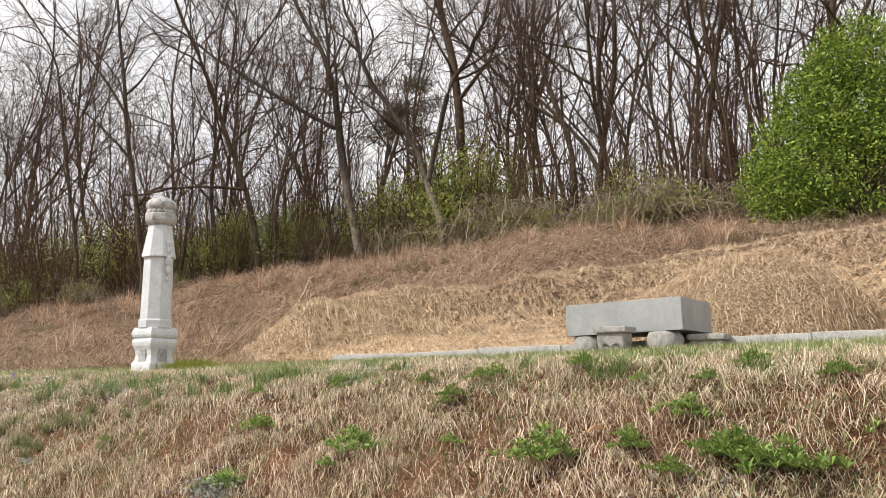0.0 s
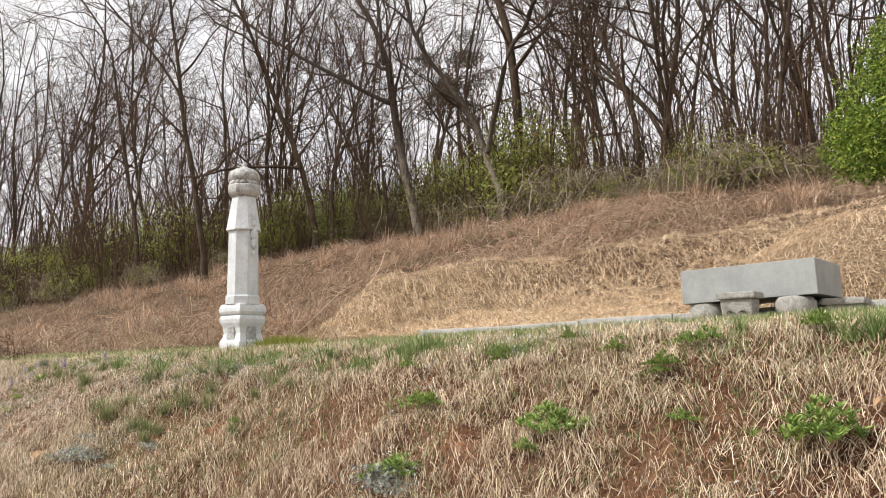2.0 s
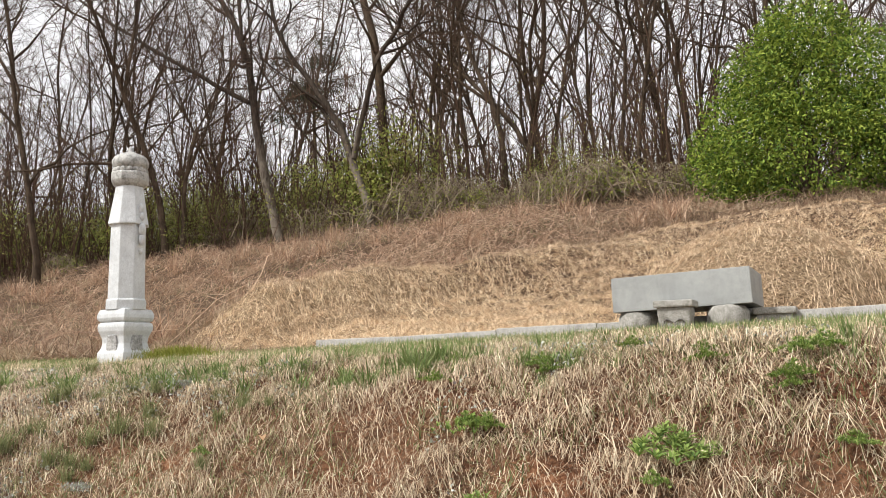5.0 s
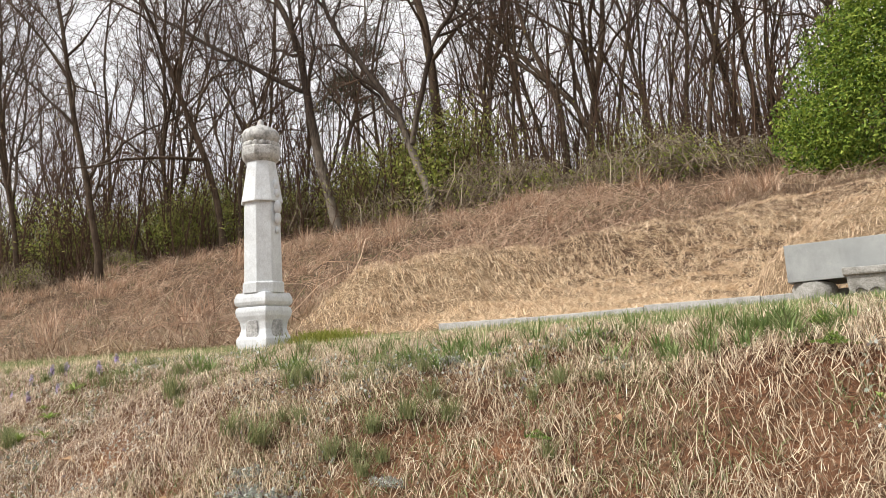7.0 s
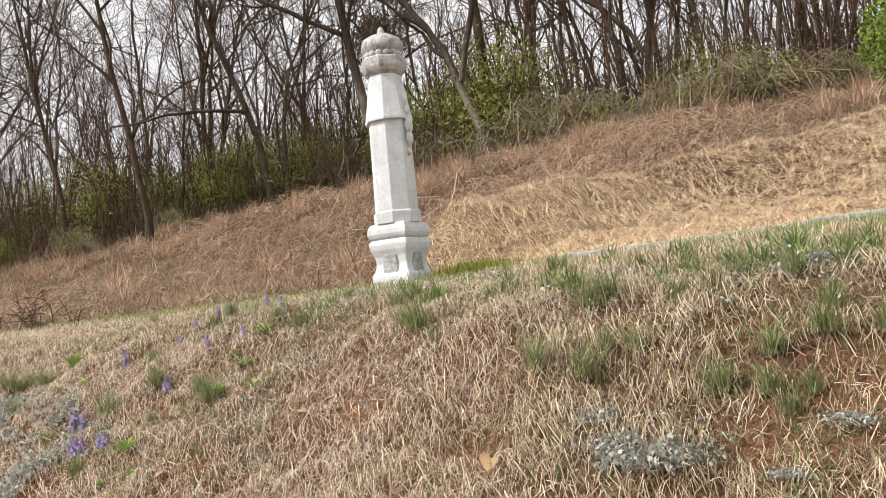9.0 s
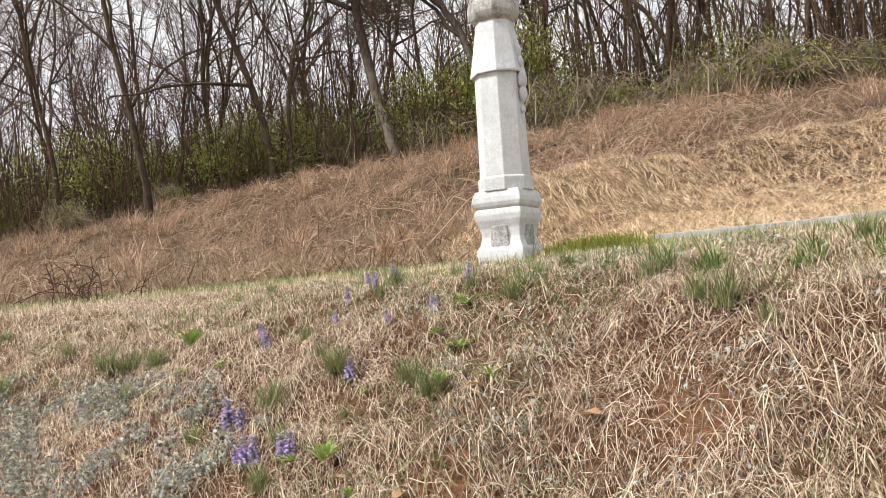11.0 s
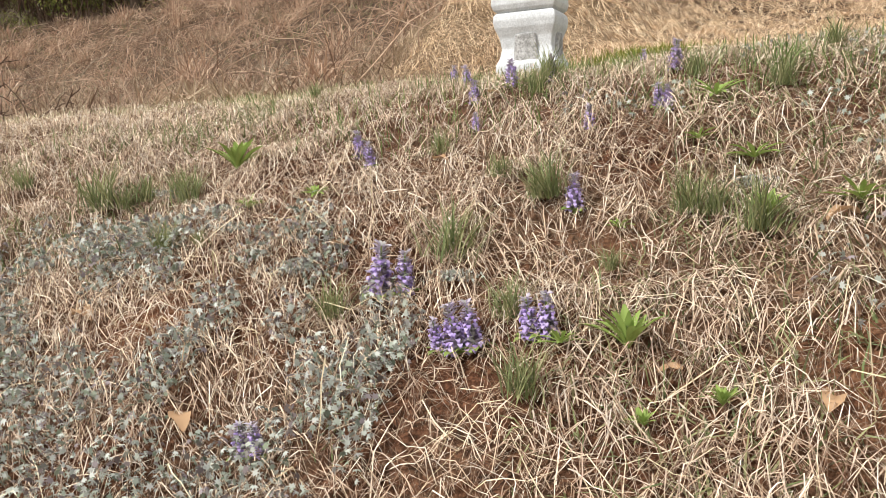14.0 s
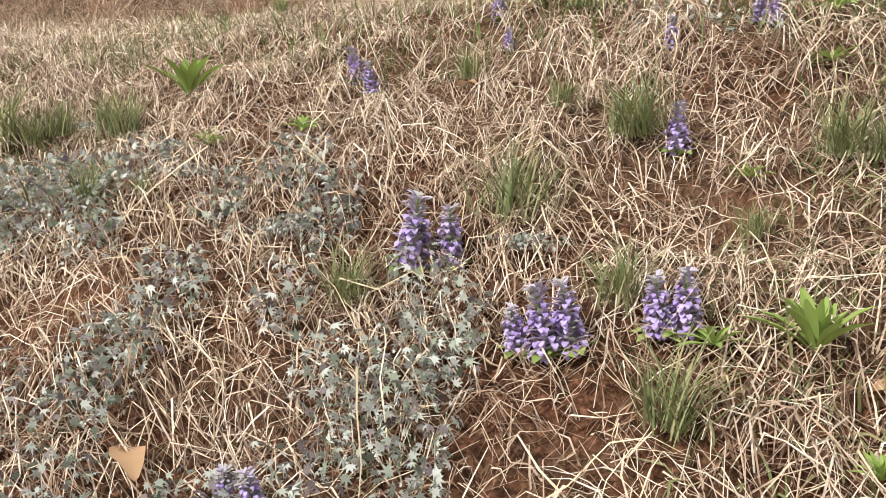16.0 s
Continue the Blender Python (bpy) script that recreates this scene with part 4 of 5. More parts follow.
for k, (x, y, s) in enumerate([(-15.0, 24.4, 1.45), (-13.2, 24.6, 1.25), (-8.8, 23.9, 1.35), (-10.8, 24.4, 1.0), (-6.6, 24.6, 0.9), (-19.0, 24.9, 1.2), (-22.6, 25.1, 1.3), (-4.9, 24.2, 0.7), (-26.0, 24.4, 0.9), (-31.0, 18.6, 0.9), (-36.0, 17.6, 1.1), (-28.2, 20.6, 0.8), (-41.0, 17.4, 1.1), (-24.3, 25.4, 1.2), (-17.0, 24.9, 0.9)]):
    m = pose(x, y, hz(x, y), 0, 0, r0.uniform(-30, 30))
    c = tangs[k] if k < 3 else copy_thing(tangs[k % 3], m)
    c.matrix_basis = m @ Matrix.Scale(s, 4)


def slope_tangle():
    """Low bent weed stems heaped on the slope between the ridge and the wood."""
    r1 = np.random.default_rng(391)
    heaps = []
    while len(heaps) < 120:
        k = len(heaps)
        x, y = (r1.uniform(-26, -9), r1.uniform(7.5, 22)) if k % 3 else (r1.uniform(-13, -3), r1.uniform(12, 24))
        a, b = np.array([x]), np.array([y])
        if in_ridge(a, b)[0] or crest_distance(a, b)[0] < 0.9 or (x > -11 and y < 10.5) or y > wood_edge(x):
            continue
        heaps.append((x, y, r1.uniform(0.6, 1.4)))
    out = []
    for x, y, s_ in heaps:
        for _ in range(42):
            a, ln = r1.uniform(0, 2 * math.pi), r1.uniform(0.3, 1.0) * s_
            cx, cy = x + r1.normal(0, 0.6 * s_), y + r1.normal(0, 0.6 * s_)
            u = np.linspace(0, 1, 4)
            px, py = cx + math.cos(a) * ln * u, cy + math.sin(a) * ln * u
            pz = height(px, py) + np.sin(u * r1.uniform(1.4, 3.1)) * r1.uniform(0.06, 0.4) * s_ - 0.03
            out.append((np.stack([px, py, pz], 1) + r1.normal(0, 0.03, (4, 3)), np.linspace(0.0085, 0.0045, 4), 3))
    v, f = tube_arrays(out)
    tagged(link("dry_weed_tangle", np_mesh("dry_weed_tangle", v, f, WEED_STEM)), "low tangle of bent red-brown weed stems on the slope", "dead weed", kind="stuff")


slope_tangle()


def pine(x, y):
    t = thing("pine_tree", pose(x, y, hz(x, y)), "dark pine crown seen among the bare trees", "tree")
    r = np.random.default_rng(95)
    pts, rad = grow(r, (0, 0, 0), (0.03, 0, 1), 13.5, 0.2, 0.06, 9, 0.03, 0.02)
    v, f = tube_arrays([(pts, rad, 8)])
    link("trunk", np_mesh("trunk", v, f, BARK, True), t)
    lumps = [(r.uniform(-2.6, 2.6), r.uniform(-1.5, 1.5), r.uniform(9.0, 13.6), r.uniform(0.8, 1.5), 1.0, r.uniform(0.3, 0.6)) for _ in range(14)]
    v, f = leaf_cloud(r, lumps, 6000, 0.3, 0.2, 0.12)
    link("crown", np_mesh("crown", v, f, PINE_LEAF), t, "dark flat-topped needle crown")


pine(-31.5, 41.0)


def far_thicket():
    """The uncountable thin stems deeper in the wood."""
    r = np.random.default_rng(97)
    out = []
    n = 2050
    X = np.where(np.arange(n) % 5 < 2, r.uniform(-60, 14, n), np.where(np.arange(n) % 5 < 4, r.uniform(-46, 6, n), r.uniform(-105, 0, n)))
    Y = wood_edge(X) + 0.8 + 34 * r.uniform(0, 1, n) ** 1.7
    Z = height(X, Y)
    for x, y, z in zip(X, Y, Z):
        h = 2.4 + 6.0 * r.uniform(0, 1) ** 1.6
        pts, rad = grow(r, (x, y, z - 0.2), (r.normal(-0.05, 0.1), r.normal(0, 0.1), 1), h, r.uniform(0.025, 0.06), 0.012, 5, 0.09, 0.03)
        out.append((pts, rad, 4))
        for q in range(14):
            p, w_, d = at_along(pts, rad, r.uniform(0.12, 0.98))
            bp, br = grow(r, p, side_way(r, d, r.uniform(20, 55)), h * r.uniform(0.12, 0.34), 0.014, 0.006, 2, 0.22, 0.05)
            out.append((bp, br, 3))
    v, f = tube_arrays(out)
    tagged(link("far_thicket", np_mesh("far_thicket", v, f, TWIG)), "dense thin leafless saplings deep in the wood", "thicket", kind="stuff")
    n = 26000
    k = r.integers(0, len(out), n)
    c = np.array([out[i][0][r.integers(1, len(out[i][0]))] for i in k])
    V, F = leaf_cloud(r, [(0, 0, 0, 1, 1, 1)], n, 0.11, 0.1)
    V = V.reshape(n, 4, 3)
    V = V - V.mean(1, keepdims=True) + (c + r.normal(0, 0.25, (n, 3)))[:, None, :]
    tagged(link("opening_buds", np_mesh("opening_buds", V.reshape(-1, 3), F, BUD_LEAF)), "ochre spring buds opening on the far twigs", "buds", kind="stuff")


far_thicket()


def brush():
    """Low thin brown brush that fills the space between the trunks."""
    r = np.random.default_rng(98)
    n = 4200
    X = r.uniform(-62, 10, n)
    X[::3] = r.uniform(-100, -40, len(X[::3]))
    Y = wood_edge(X) + 16 * r.uniform(0, 1, n) ** 1.6
    ok = (X < -5) | (Y > 26)
    X, Y = X[ok], Y[ok]
    out = []
    for x, y, z in zip(X, Y, height(X, Y)):
        h = r.uniform(0.8, 3.6)
        pts, rad = grow(r, (x, y, z - 0.1), (r.normal(0, 0.3), r.normal(0, 0.3), 1), h, r.uniform(0.012, 0.026), 0.006, 3, 0.16, 0.0)
        out.append((pts, rad, 3))
        for q in range(4):
            p, w_, d = at_along(pts, rad, r.uniform(0.2, 0.98))
            bp, br = grow(r, p, side_way(r, d, r.uniform(25, 70)), h * r.uniform(0.2, 0.45), 0.010, 0.005, 1, 0.15, 0.0)
            out.append((bp, br, 3))
    v, f = tube_arrays(out)
    tagged(link("understory_brush", np_mesh("understory_brush", v, f, TWIG)), "low thin brown brush between the trunks", "brush", kind="stuff")
    n = 24000
    k = r.integers(0, len(out), n)
    c = np.array([out[i][0][-1] for i in k])
    V, F = leaf_cloud(r, [(0, 0, 0, 1, 1, 1)], n, 0.085, 0.1)
    V = V.reshape(n, 4, 3)
    V = V - V.mean(1, keepdims=True) + (c + r.normal(0, 0.22, (n, 3)))[:, None, :]
    tagged(link("brush_leaves", np_mesh("brush_leaves", V.reshape(-1, 3), F, SHRUB_LEAF)), "thin olive leaves on the low brush", "leaves", kind="stuff")


brush()


# ---- grass and herbs ----
def strands(r, x, y, length, width, elev, droop, segs, sway=0.25, lift=0.004, az=None, rise=None, hug=1.0, across=1.0):
    """Curved ribbons that rise from the ground and sink back on it."""
    n = len(x)
    az = r.uniform(0, 2 * math.pi, n) if az is None else az
    az = np.arctan2(across * np.sin(az), np.cos(az))
    e = np.asarray(elev) * np.ones(n)
    def floor_at(px, py):
        z = height(px, py)
        return z if rise is None else z + rise[0] * np.clip(vnoise(px * rise[1], py * rise[1], 73) + 0.6 * vnoise(px * rise[1] * 2.3, py * rise[1] * 2.3, 74) + 0.25, 0, 1)

    P = [np.stack([x, y, height(x, y) * 0.4 + floor_at(x, y) * 0.6 - 0.006], 1)]
    D = []
    for i in range(segs):
        d = np.stack([np.cos(az) * np.cos(e), np.sin(az) * np.cos(e), np.sin(e)], 1)
        p = P[-1] + d * (length / segs)[:, None]
        low = floor_at(p[:, 0], p[:, 1])
        p[:, 2] = np.maximum(low + (p[:, 2] - low) * hug, low + lift * r.uniform(0.2, 3.0, n))
        P.append(p)
        D.append(d)
        e = e - droop * r.uniform(0.6, 1.4, n)
        az = az + r.normal(0, sway, n)
    P = np.stack(P, 1)
    side = np.stack([-np.sin(az), np.cos(az), r.normal(0, 0.5, n)], 1)
    side /= np.linalg.norm(side, axis=1)[:, None]
    taper = np.linspace(1, 0.25, segs + 1) * np.where(np.arange(segs + 1) == 0, 0.8, 1)
    w_ = side[:, None, :] * (width[:, None] * taper[None, :] / 2)[:, :, None]
    V = np.stack([P - w_, P + w_], 2).reshape(-1, 3)
    k = 2 * (segs + 1)
    base = np.arange(n)[:, None, None] * k
    s_ = np.arange(segs)[None, :, None] * 2
    F = (base + s_ + np.array([0, 1, 3, 2])[None, None, :]).reshape(-1, 4)
    return V, F


def field(name, r, x, y, length, width, elev, droop, segs, mat, label, **kw):
    V, F = strands(r, x, y, length, width, elev, droop, segs, **kw)
    return tagged(link(name, np_mesh(name, V, F, mat)), label, "grass", kind="stuff")


def scatter(r, n, x0, x1, y0, y1, soft=0.45):
    """Random feet, thinned out towards the border of the field."""
    x, y = r.uniform(x0, x1, n), r.uniform(y0, y1, n)
    edge = np.minimum(np.minimum(x - x0, x1 - x), np.minimum(y - y0, y1 - y)) + 0.25 * vnoise(x * 1.7, y * 1.7, 61)
    ok = r.uniform(0, 1, n) < np.clip(edge / soft + 0.15, 0.03, 1)
    return x[ok], y[ok]


MOSS = (-7.55, 6.0)


def bared(r, x, y, left):
    """Thins the straw on the worn patches of soil."""
    keep = 1 - (1 - left) * worn_share(x, y)
    q = vnoise(x * 2.1, y * 2.1, 9) + 0.5 * vnoise(x * 5.7, y * 5.7, 10)
    keep = keep * np.where(x < -6, np.clip(0.9 - 0.7 * q, 0.25, 1), np.clip(1.05 - 0.45 * q, 0.45, 1))
    ok = r.uniform(0, 1, len(x)) < keep
    return x[ok], y[ok]


g = np.random.default_rng(40)
x, y = bared(g, *scatter(g, 92000, -10.2, -5.5, 1.75, 4.0), 0.35)
n = len(x)
field("dead_grass_close", g, x, y, 0.025 + 0.10 * g.uniform(0, 1, n) ** 1.4, g.uniform(0.0013, 0.0036, n), g.uniform(-0.1, 0.8, n), 0.35, 3, STRAW, "matted dry straw on the grave bank", sway=0.45, lift=0.011, rise=(0.026, 10.0), hug=0.55, across=0.4)
x, y = bared(g, *scatter(g, 110000, -10.2, -5.5, 1.75, 4.1), 0.4)
n = len(x)
field("straw_bits", g, x, y, g.uniform(0.012, 0.055, n), g.uniform(0.0018, 0.004, n), g.uniform(-0.3, 0.8, n), 0.3, 1, THATCH, "short straw bits over the soil, shade of the gaps in their colour", lift=0.005, rise=(0.02, 10.0), hug=0.6, across=0.6)
x, y = scatter(g, 420, -9.6, -5.8, 1.9, 3.2)
n = len(x)
field("long_straws", g, x, y, g.uniform(0.10, 0.26, n), g.uniform(0.002, 0.0038, n), g.uniform(0.1, 1.0, n), 0.3, 4, PALE_STRAW, "long loose bleached grass stalks lying over the bank", sway=0.12, lift=0.03, hug=0.75, across=0.5)
x, y = bared(g, *scatter(g, 122000, -6.3, 3.0, 1.9, 4.15), 0.45)
x2, y2 = scatter(g, 18000, -15.0, -9.3, 1.8, 4.3)
x, y = np.concatenate([x, x2]), np.concatenate([y, y2])
n = len(x)
field("dead_grass_bank", g, x, y, 0.016 + 0.058 * g.uniform(0, 1, n) ** 1.5, g.uniform(0.0022, 0.0048, n), g.uniform(-0.1, 0.5, n), 0.3, 2, BANK_STRAW, "matted dry straw on the long bank", sway=0.9, lift=0.014, rise=(0.04, 6.5), hug=0.3, across=0.35)
x, y = bared(g, *scatter(g, 100000, -6.3, 3.0, 1.9, 4.0), 0.55)
n = len(x)
field("short_straw_mat", g, x, y, g.uniform(0.015, 0.05, n), g.uniform(0.003, 0.006, n), g.uniform(-0.3, 0.7, n), 0.3, 1, THATCH, "short straw over the bank soil, shade of the gaps in its colour", lift=0.006, rise=(0.02, 6.5), hug=0.6, across=0.6)
x, y = scatter(g, 76000, -14.6, 4.6, 3.3, 8.76, 0.3)
n = len(x)
field("dead_grass_terrace", g, x, y, g.uniform(0.03, 0.075, n), g.uniform(0.004, 0.008, n), g.uniform(0.2, 1.3, n), 0.5, 1, PALE_STRAW, "short dry winter turf on the terrace")
x, y = scatter(g, 118000, -13.0, 4.6, 3.1, 8.78, 0.2)
q = vnoise(x * 0.8, y * 1.2, 21) + 0.6 * vnoise(x * 3, y * 3, 22) + 0.5 * np.clip((y - 3.6) / 5, 0, 1)
ok = q - 0.35 * np.clip((-6.0 - x) / 2, 0, 1) + 0.3 * np.clip((x + 5) / 4, 0, 1) > -0.12
x, y = x[ok], y[ok]
n = len(x)
field("young_grass", g, x, y, g.uniform(0.035, 0.085, n), g.uniform(0.003, 0.006, n), g.uniform(0.6, 1.45, n), 0.35, 1, GREEN_GRASS, "thin young green grass among dry turf")
x, y = scatter(g, 300000, -11.8, 4.5, 8.95, 19.2)
ok = in_ridge(x, y)
x, y = x[ok], y[ok]
n = len(x)
# mound grass, plus a crest band whose colour stands in for rim light
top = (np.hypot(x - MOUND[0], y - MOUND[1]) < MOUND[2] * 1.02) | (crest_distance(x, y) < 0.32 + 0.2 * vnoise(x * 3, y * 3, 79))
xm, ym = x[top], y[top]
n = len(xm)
field("bleached_mound_grass", g, xm, ym, g.uniform(0.04, 0.10, n), g.uniform(0.007, 0.013, n), g.uniform(0.0, 0.8, n), 0.5, 1, MOUND_STRAW, "short dry grass on the mound, and on the crest toned for rim light", lift=0.014, rise=(0.075, 4.6), hug=0.4, across=0.7)
x, y = x[~top], y[~top]
n = len(x)
field("mown_dead_grass", g, x, y, g.uniform(0.05, 0.15, n), g.uniform(0.007, 0.014, n), g.uniform(-0.2, 0.45, n), 0.5, 1, TAN_STRAW, "tan dry mown grass on the grave ridge", lift=0.018, rise=(0.09, 4.2), hug=0.35, across=0.6)
x, y = scatter(g, 100000, -52, 9, 6.5, 28)
ok = ~in_ridge(x, y) & ((y > 9.6) | (x < -11.5)) & (g.uniform(0, 1, len(x)) < np.clip(24 / (np.abs(x + 12) + 8), 0.25, 1))
x, y = x[ok], y[ok]
n = len(x)
x2, y2 = scatter(g, 26000, -13.0, 3.0, 10.5, 22.5, 0.8)
ok = ~in_ridge(x2, y2) & (crest_distance(x2, y2) < 4)
x, y = np.concatenate([x, x2[ok]]), np.concatenate([y, y2[ok]])
x2, y2 = scatter(g, 30000, -16.5, -8.6, 5.6, 13.0, 0.8)
ok = ~in_ridge(x2, y2) & (y2 > 6.2 + np.clip(x2 + 11, 0, 3) * 1.2)
x, y = np.concatenate([x, x2[ok]]), np.concatenate([y, y2[ok]])
n = len(x)
field("leaf_litter", g, x, y, np.where(x > -17, 0.85, 1) * g.uniform(0.08, 0.34, n), np.where(x > -17, 0.7, 1) * g.uniform(0.012, 0.032, n), g.uniform(0.0, 1.1, n), 0.5, 1, LITTER, "red-brown fallen leaves and dead weeds on the slope", rise=(0.22, 1.7))
x, y = scatter(g, 26000, -36, -3, 8.6, 26)
q = vnoise(x * 0.45, y * 0.45, 31) + 0.6 * vnoise(x * 1.4, y * 1.4, 32)
ok = ~in_ridge(x, y) & (q > -0.1) & ((y > 10.5) | (x < -11))
x, y = x[ok], y[ok]
n = len(x)
field("dead_weed_stalks", g, x, y, g.uniform(0.2, 0.75, n), g.uniform(0.006, 0.012, n), g.uniform(0.4, 1.5, n), 0.35, 2, LITTER, "standing red-brown dead weed stalks", sway=0.4)


x, y = scatter(g, 60000, -9.8, 2.6, 2.2, 4.2)
q = vnoise(x * 1.7, y * 1.7, 41) + 0.7 * vnoise(x * 5, y * 5, 42)
ok = q > 0.14
x, y = x[ok], y[ok]
n = len(x)
field("sparse_weeds", g, x, y, g.uniform(0.03, 0.085, n), g.uniform(0.003, 0.007, n), g.uniform(0.2, 1.4, n), 0.4, 2, DUSTY_GRASS, "sparse grey-green weeds in the straw")
x, y = scatter(g, 22000, -28, -7, 6.5, 23)
q = vnoise(x * 0.9, y * 0.9, 43) + 0.7 * vnoise(x * 3, y * 3, 44)
ok = ~in_ridge(x, y) & (q > 0.28) & ((y > 9.5) | (x < -11.5))
x, y = x[ok], y[ok]
n = len(x)
field("slope_weeds", g, x, y, g.uniform(0.08, 0.25, n), g.uniform(0.008, 0.018, n), g.uniform(0.2, 1.4, n), 0.4, 1, DUSTY_GRASS, "olive young weeds among the slope's litter")
x, y = g.normal(MOSS[0] - 0.12, 0.15, 2600), g.normal(MOSS[1], 0.11, 2600)
n = len(x)
field("moss_patch", g, x, y, g.uniform(0.07, 0.16, n), g.uniform(0.006, 0.011, n), g.uniform(0.6, 1.5, n), 0.3, 2, YELLOW_GREEN, "low yellow-green ground cover patch by the pillar")


def blade_tuft(name, seed, n, h, w_, mat, lean, label, category, group):
    """One tuft; its blades rise and arch over from one root."""
    r = np.random.default_rng(seed)
    az = r.uniform(0, 2 * math.pi, n)
    e = r.uniform(1.55 - lean, 1.5, n)
    p = np.stack([r.normal(0, h * 0.16, n), r.normal(0, h * 0.16, n), np.full(n, -0.01)], 1)
    P = [p]
    L = h * r.uniform(0.5, 1.15, n)
    for i in range(4):
        d = np.stack([np.cos(az) * np.cos(e), np.sin(az) * np.cos(e), np.sin(e)], 1)
        p = p + d * (L / 4)[:, None]
        P.append(p)
        e = e - r.uniform(0.08, 0.32, n)
    P = np.stack(P, 1)
    side = np.stack([-np.sin(az), np.cos(az), np.zeros(n)], 1)
    taper = np.array([0.8, 1, 0.9, 0.6, 0.12])
    q = side[:, None, :] * (w_ * r.uniform(0.7, 1.3, n)[:, None] * taper[None, :] / 2)[:, :, None]
    V = np.stack([P - q, P + q], 2).reshape(-1, 3)
    F = (np.arange(n)[:, None, None] * 10 + np.arange(4)[None, :, None] * 2 + np.array([0, 1, 3, 2])[None, None, :]).reshape(-1, 4)
    ob = link(name, np_mesh(name, V, F, mat))
    return tagged(ob, label, category, group)


def lay(protos_, spots_, unit, seed, sink=0.0):
    """Copies of the prototypes at (x, y, size) spots; unit: the prototype's own size."""
    r = np.random.default_rng(seed)
    for k, (x, y, s) in enumerate(spots_):
        src = protos_[k % len(protos_)]
        m = pose(x, y, hz(x, y) - sink, r.uniform(-8, 8), r.uniform(-8, 8), r.uniform(0, 360))
        c = src if k < len(protos_) else copy_thing(src, m)
        c.matrix_basis = m @ Matrix.Scale(s / unit, 4)


SEDGE_A = [(-6.32, 3.08, 0.17), (-5.43, 2.92, 0.12), (-5.56, 2.8, 0.17), (-5.03, 2.75, 0.11), (-4.75, 2.95, 0.13), (-4.9, 2.89, 0.15), (-4.37, 3.1, 0.11), (-4.2, 3.06, 0.06), (-5.6, 3.2, 0.16), (-5.24, 3.16, 0.12), (-4.61, 3.21, 0.09), (-4.45, 3.03, 0.08), (-7.13, 2.77, 0.13), (-4.29, 2.76, 0.09), (-4.98, 2.7, 0.1), (-3.6, 3.36, 0.13), (-3.44, 3.39, 0.13)]
SEDGE_B = [(-6.41, 3.12, 0.11), (-7.08, 3.27, 0.1), (-7.66, 3.43, 0.12), (-7.21, 2.83, 0.1), (-7.55, 2.88, 0.13), (-8.54, 2.98, 0.13), (-8.81, 2.95, 0.17), (-5.67, 3.16, 0.16), (-5.36, 3.15, 0.11), (-5.72, 2.83, 0.16), (-5.53, 2.92, 0.09), (-5.16, 2.75, 0.13), (-5.03, 2.85, 0.13), (-4.89, 3.07, 0.13), (-4.93, 2.76, 0.1), (-5.98, 3.63, 0.14), (-6.2, 2.99, 0.08), (-5.02, 3.21, 0.11), (-5.17, 3.2, 0.11)]
SEDGE_C = [(-7.72, 2.73, 0.15), (-7.57, 2.87, 0.08), (-7.67, 2.94, 0.08), (-7.87, 3.11, 0.08), (-8.6, 3.02, 0.09), (-8.74, 2.97, 0.09), (-7.26, 2.84, 0.12), (-7.93, 2.59, 0.1), (-8.35, 2.76, 0.06), (-7.56, 2.58, 0.1), (-7.5, 2.42, 0.12), (-7.68, 3.34, 0.1), (-7.27, 3.34, 0.09), (-6.95, 3.48, 0.1), (-8.5, 3.65, 0.08), (-7.39, 2.7, 0.06)]
SEDGE_D = [(-9.25, 2.76, 0.16), (-9.2, 2.6, 0.15), (-9.1, 2.5, 0.13), (-9.15, 3.02, 0.1), (-9.9, 3.2, 0.1), (-8.7, 3.0, 0.1), (-6.6, 3.35, 0.13), (-8.45, 2.75, 0.1)]
sedges = [blade_tuft("grass_tuft", 51 + k, 105, 0.15, 0.0034, DUSTY_GRASS, 0.55, "fine dusty green sedge tuft in dry straw", "grass tuft", "sedge tufts on the bank") for k in range(3)]
dead_tufts = [blade_tuft("dead_weed_clump", 251 + k, 90, 0.6, 0.011, WEED_STEM, 1.1, "dry red-brown weed clump on the slope", "dead weed", "dead weed clumps on the slope") for k in range(3)]
rd = np.random.default_rng(252)
dead_spots = []
while len(dead_spots) < 170:
    x, y = rd.uniform(-32, -4), rd.uniform(8.8, 25)
    if float(crest_distance(np.array([x]), np.array([y]))[0]) > 0.7 and not in_ridge(np.array([x]), np.array([y]))[0] and x < -3 - (y < 12) * 8:
        dead_spots.append((x, y, rd.uniform(0.3, 0.85)))
lay(dead_tufts, dead_spots, 0.6, 253)
lay(sedges, SEDGE_A + SEDGE_B + SEDGE_C + SEDGE_D, 0.17, 61, -0.024)
wide = [blade_tuft("grass_clump", 151 + k, 46, 0.16, 0.007, GREEN_GRASS, 0.7, "clump of broad fresh green grass blades", "grass tuft", "green clumps along the terrace edge") for k in range(2)]
rw = np.random.default_rng(152)
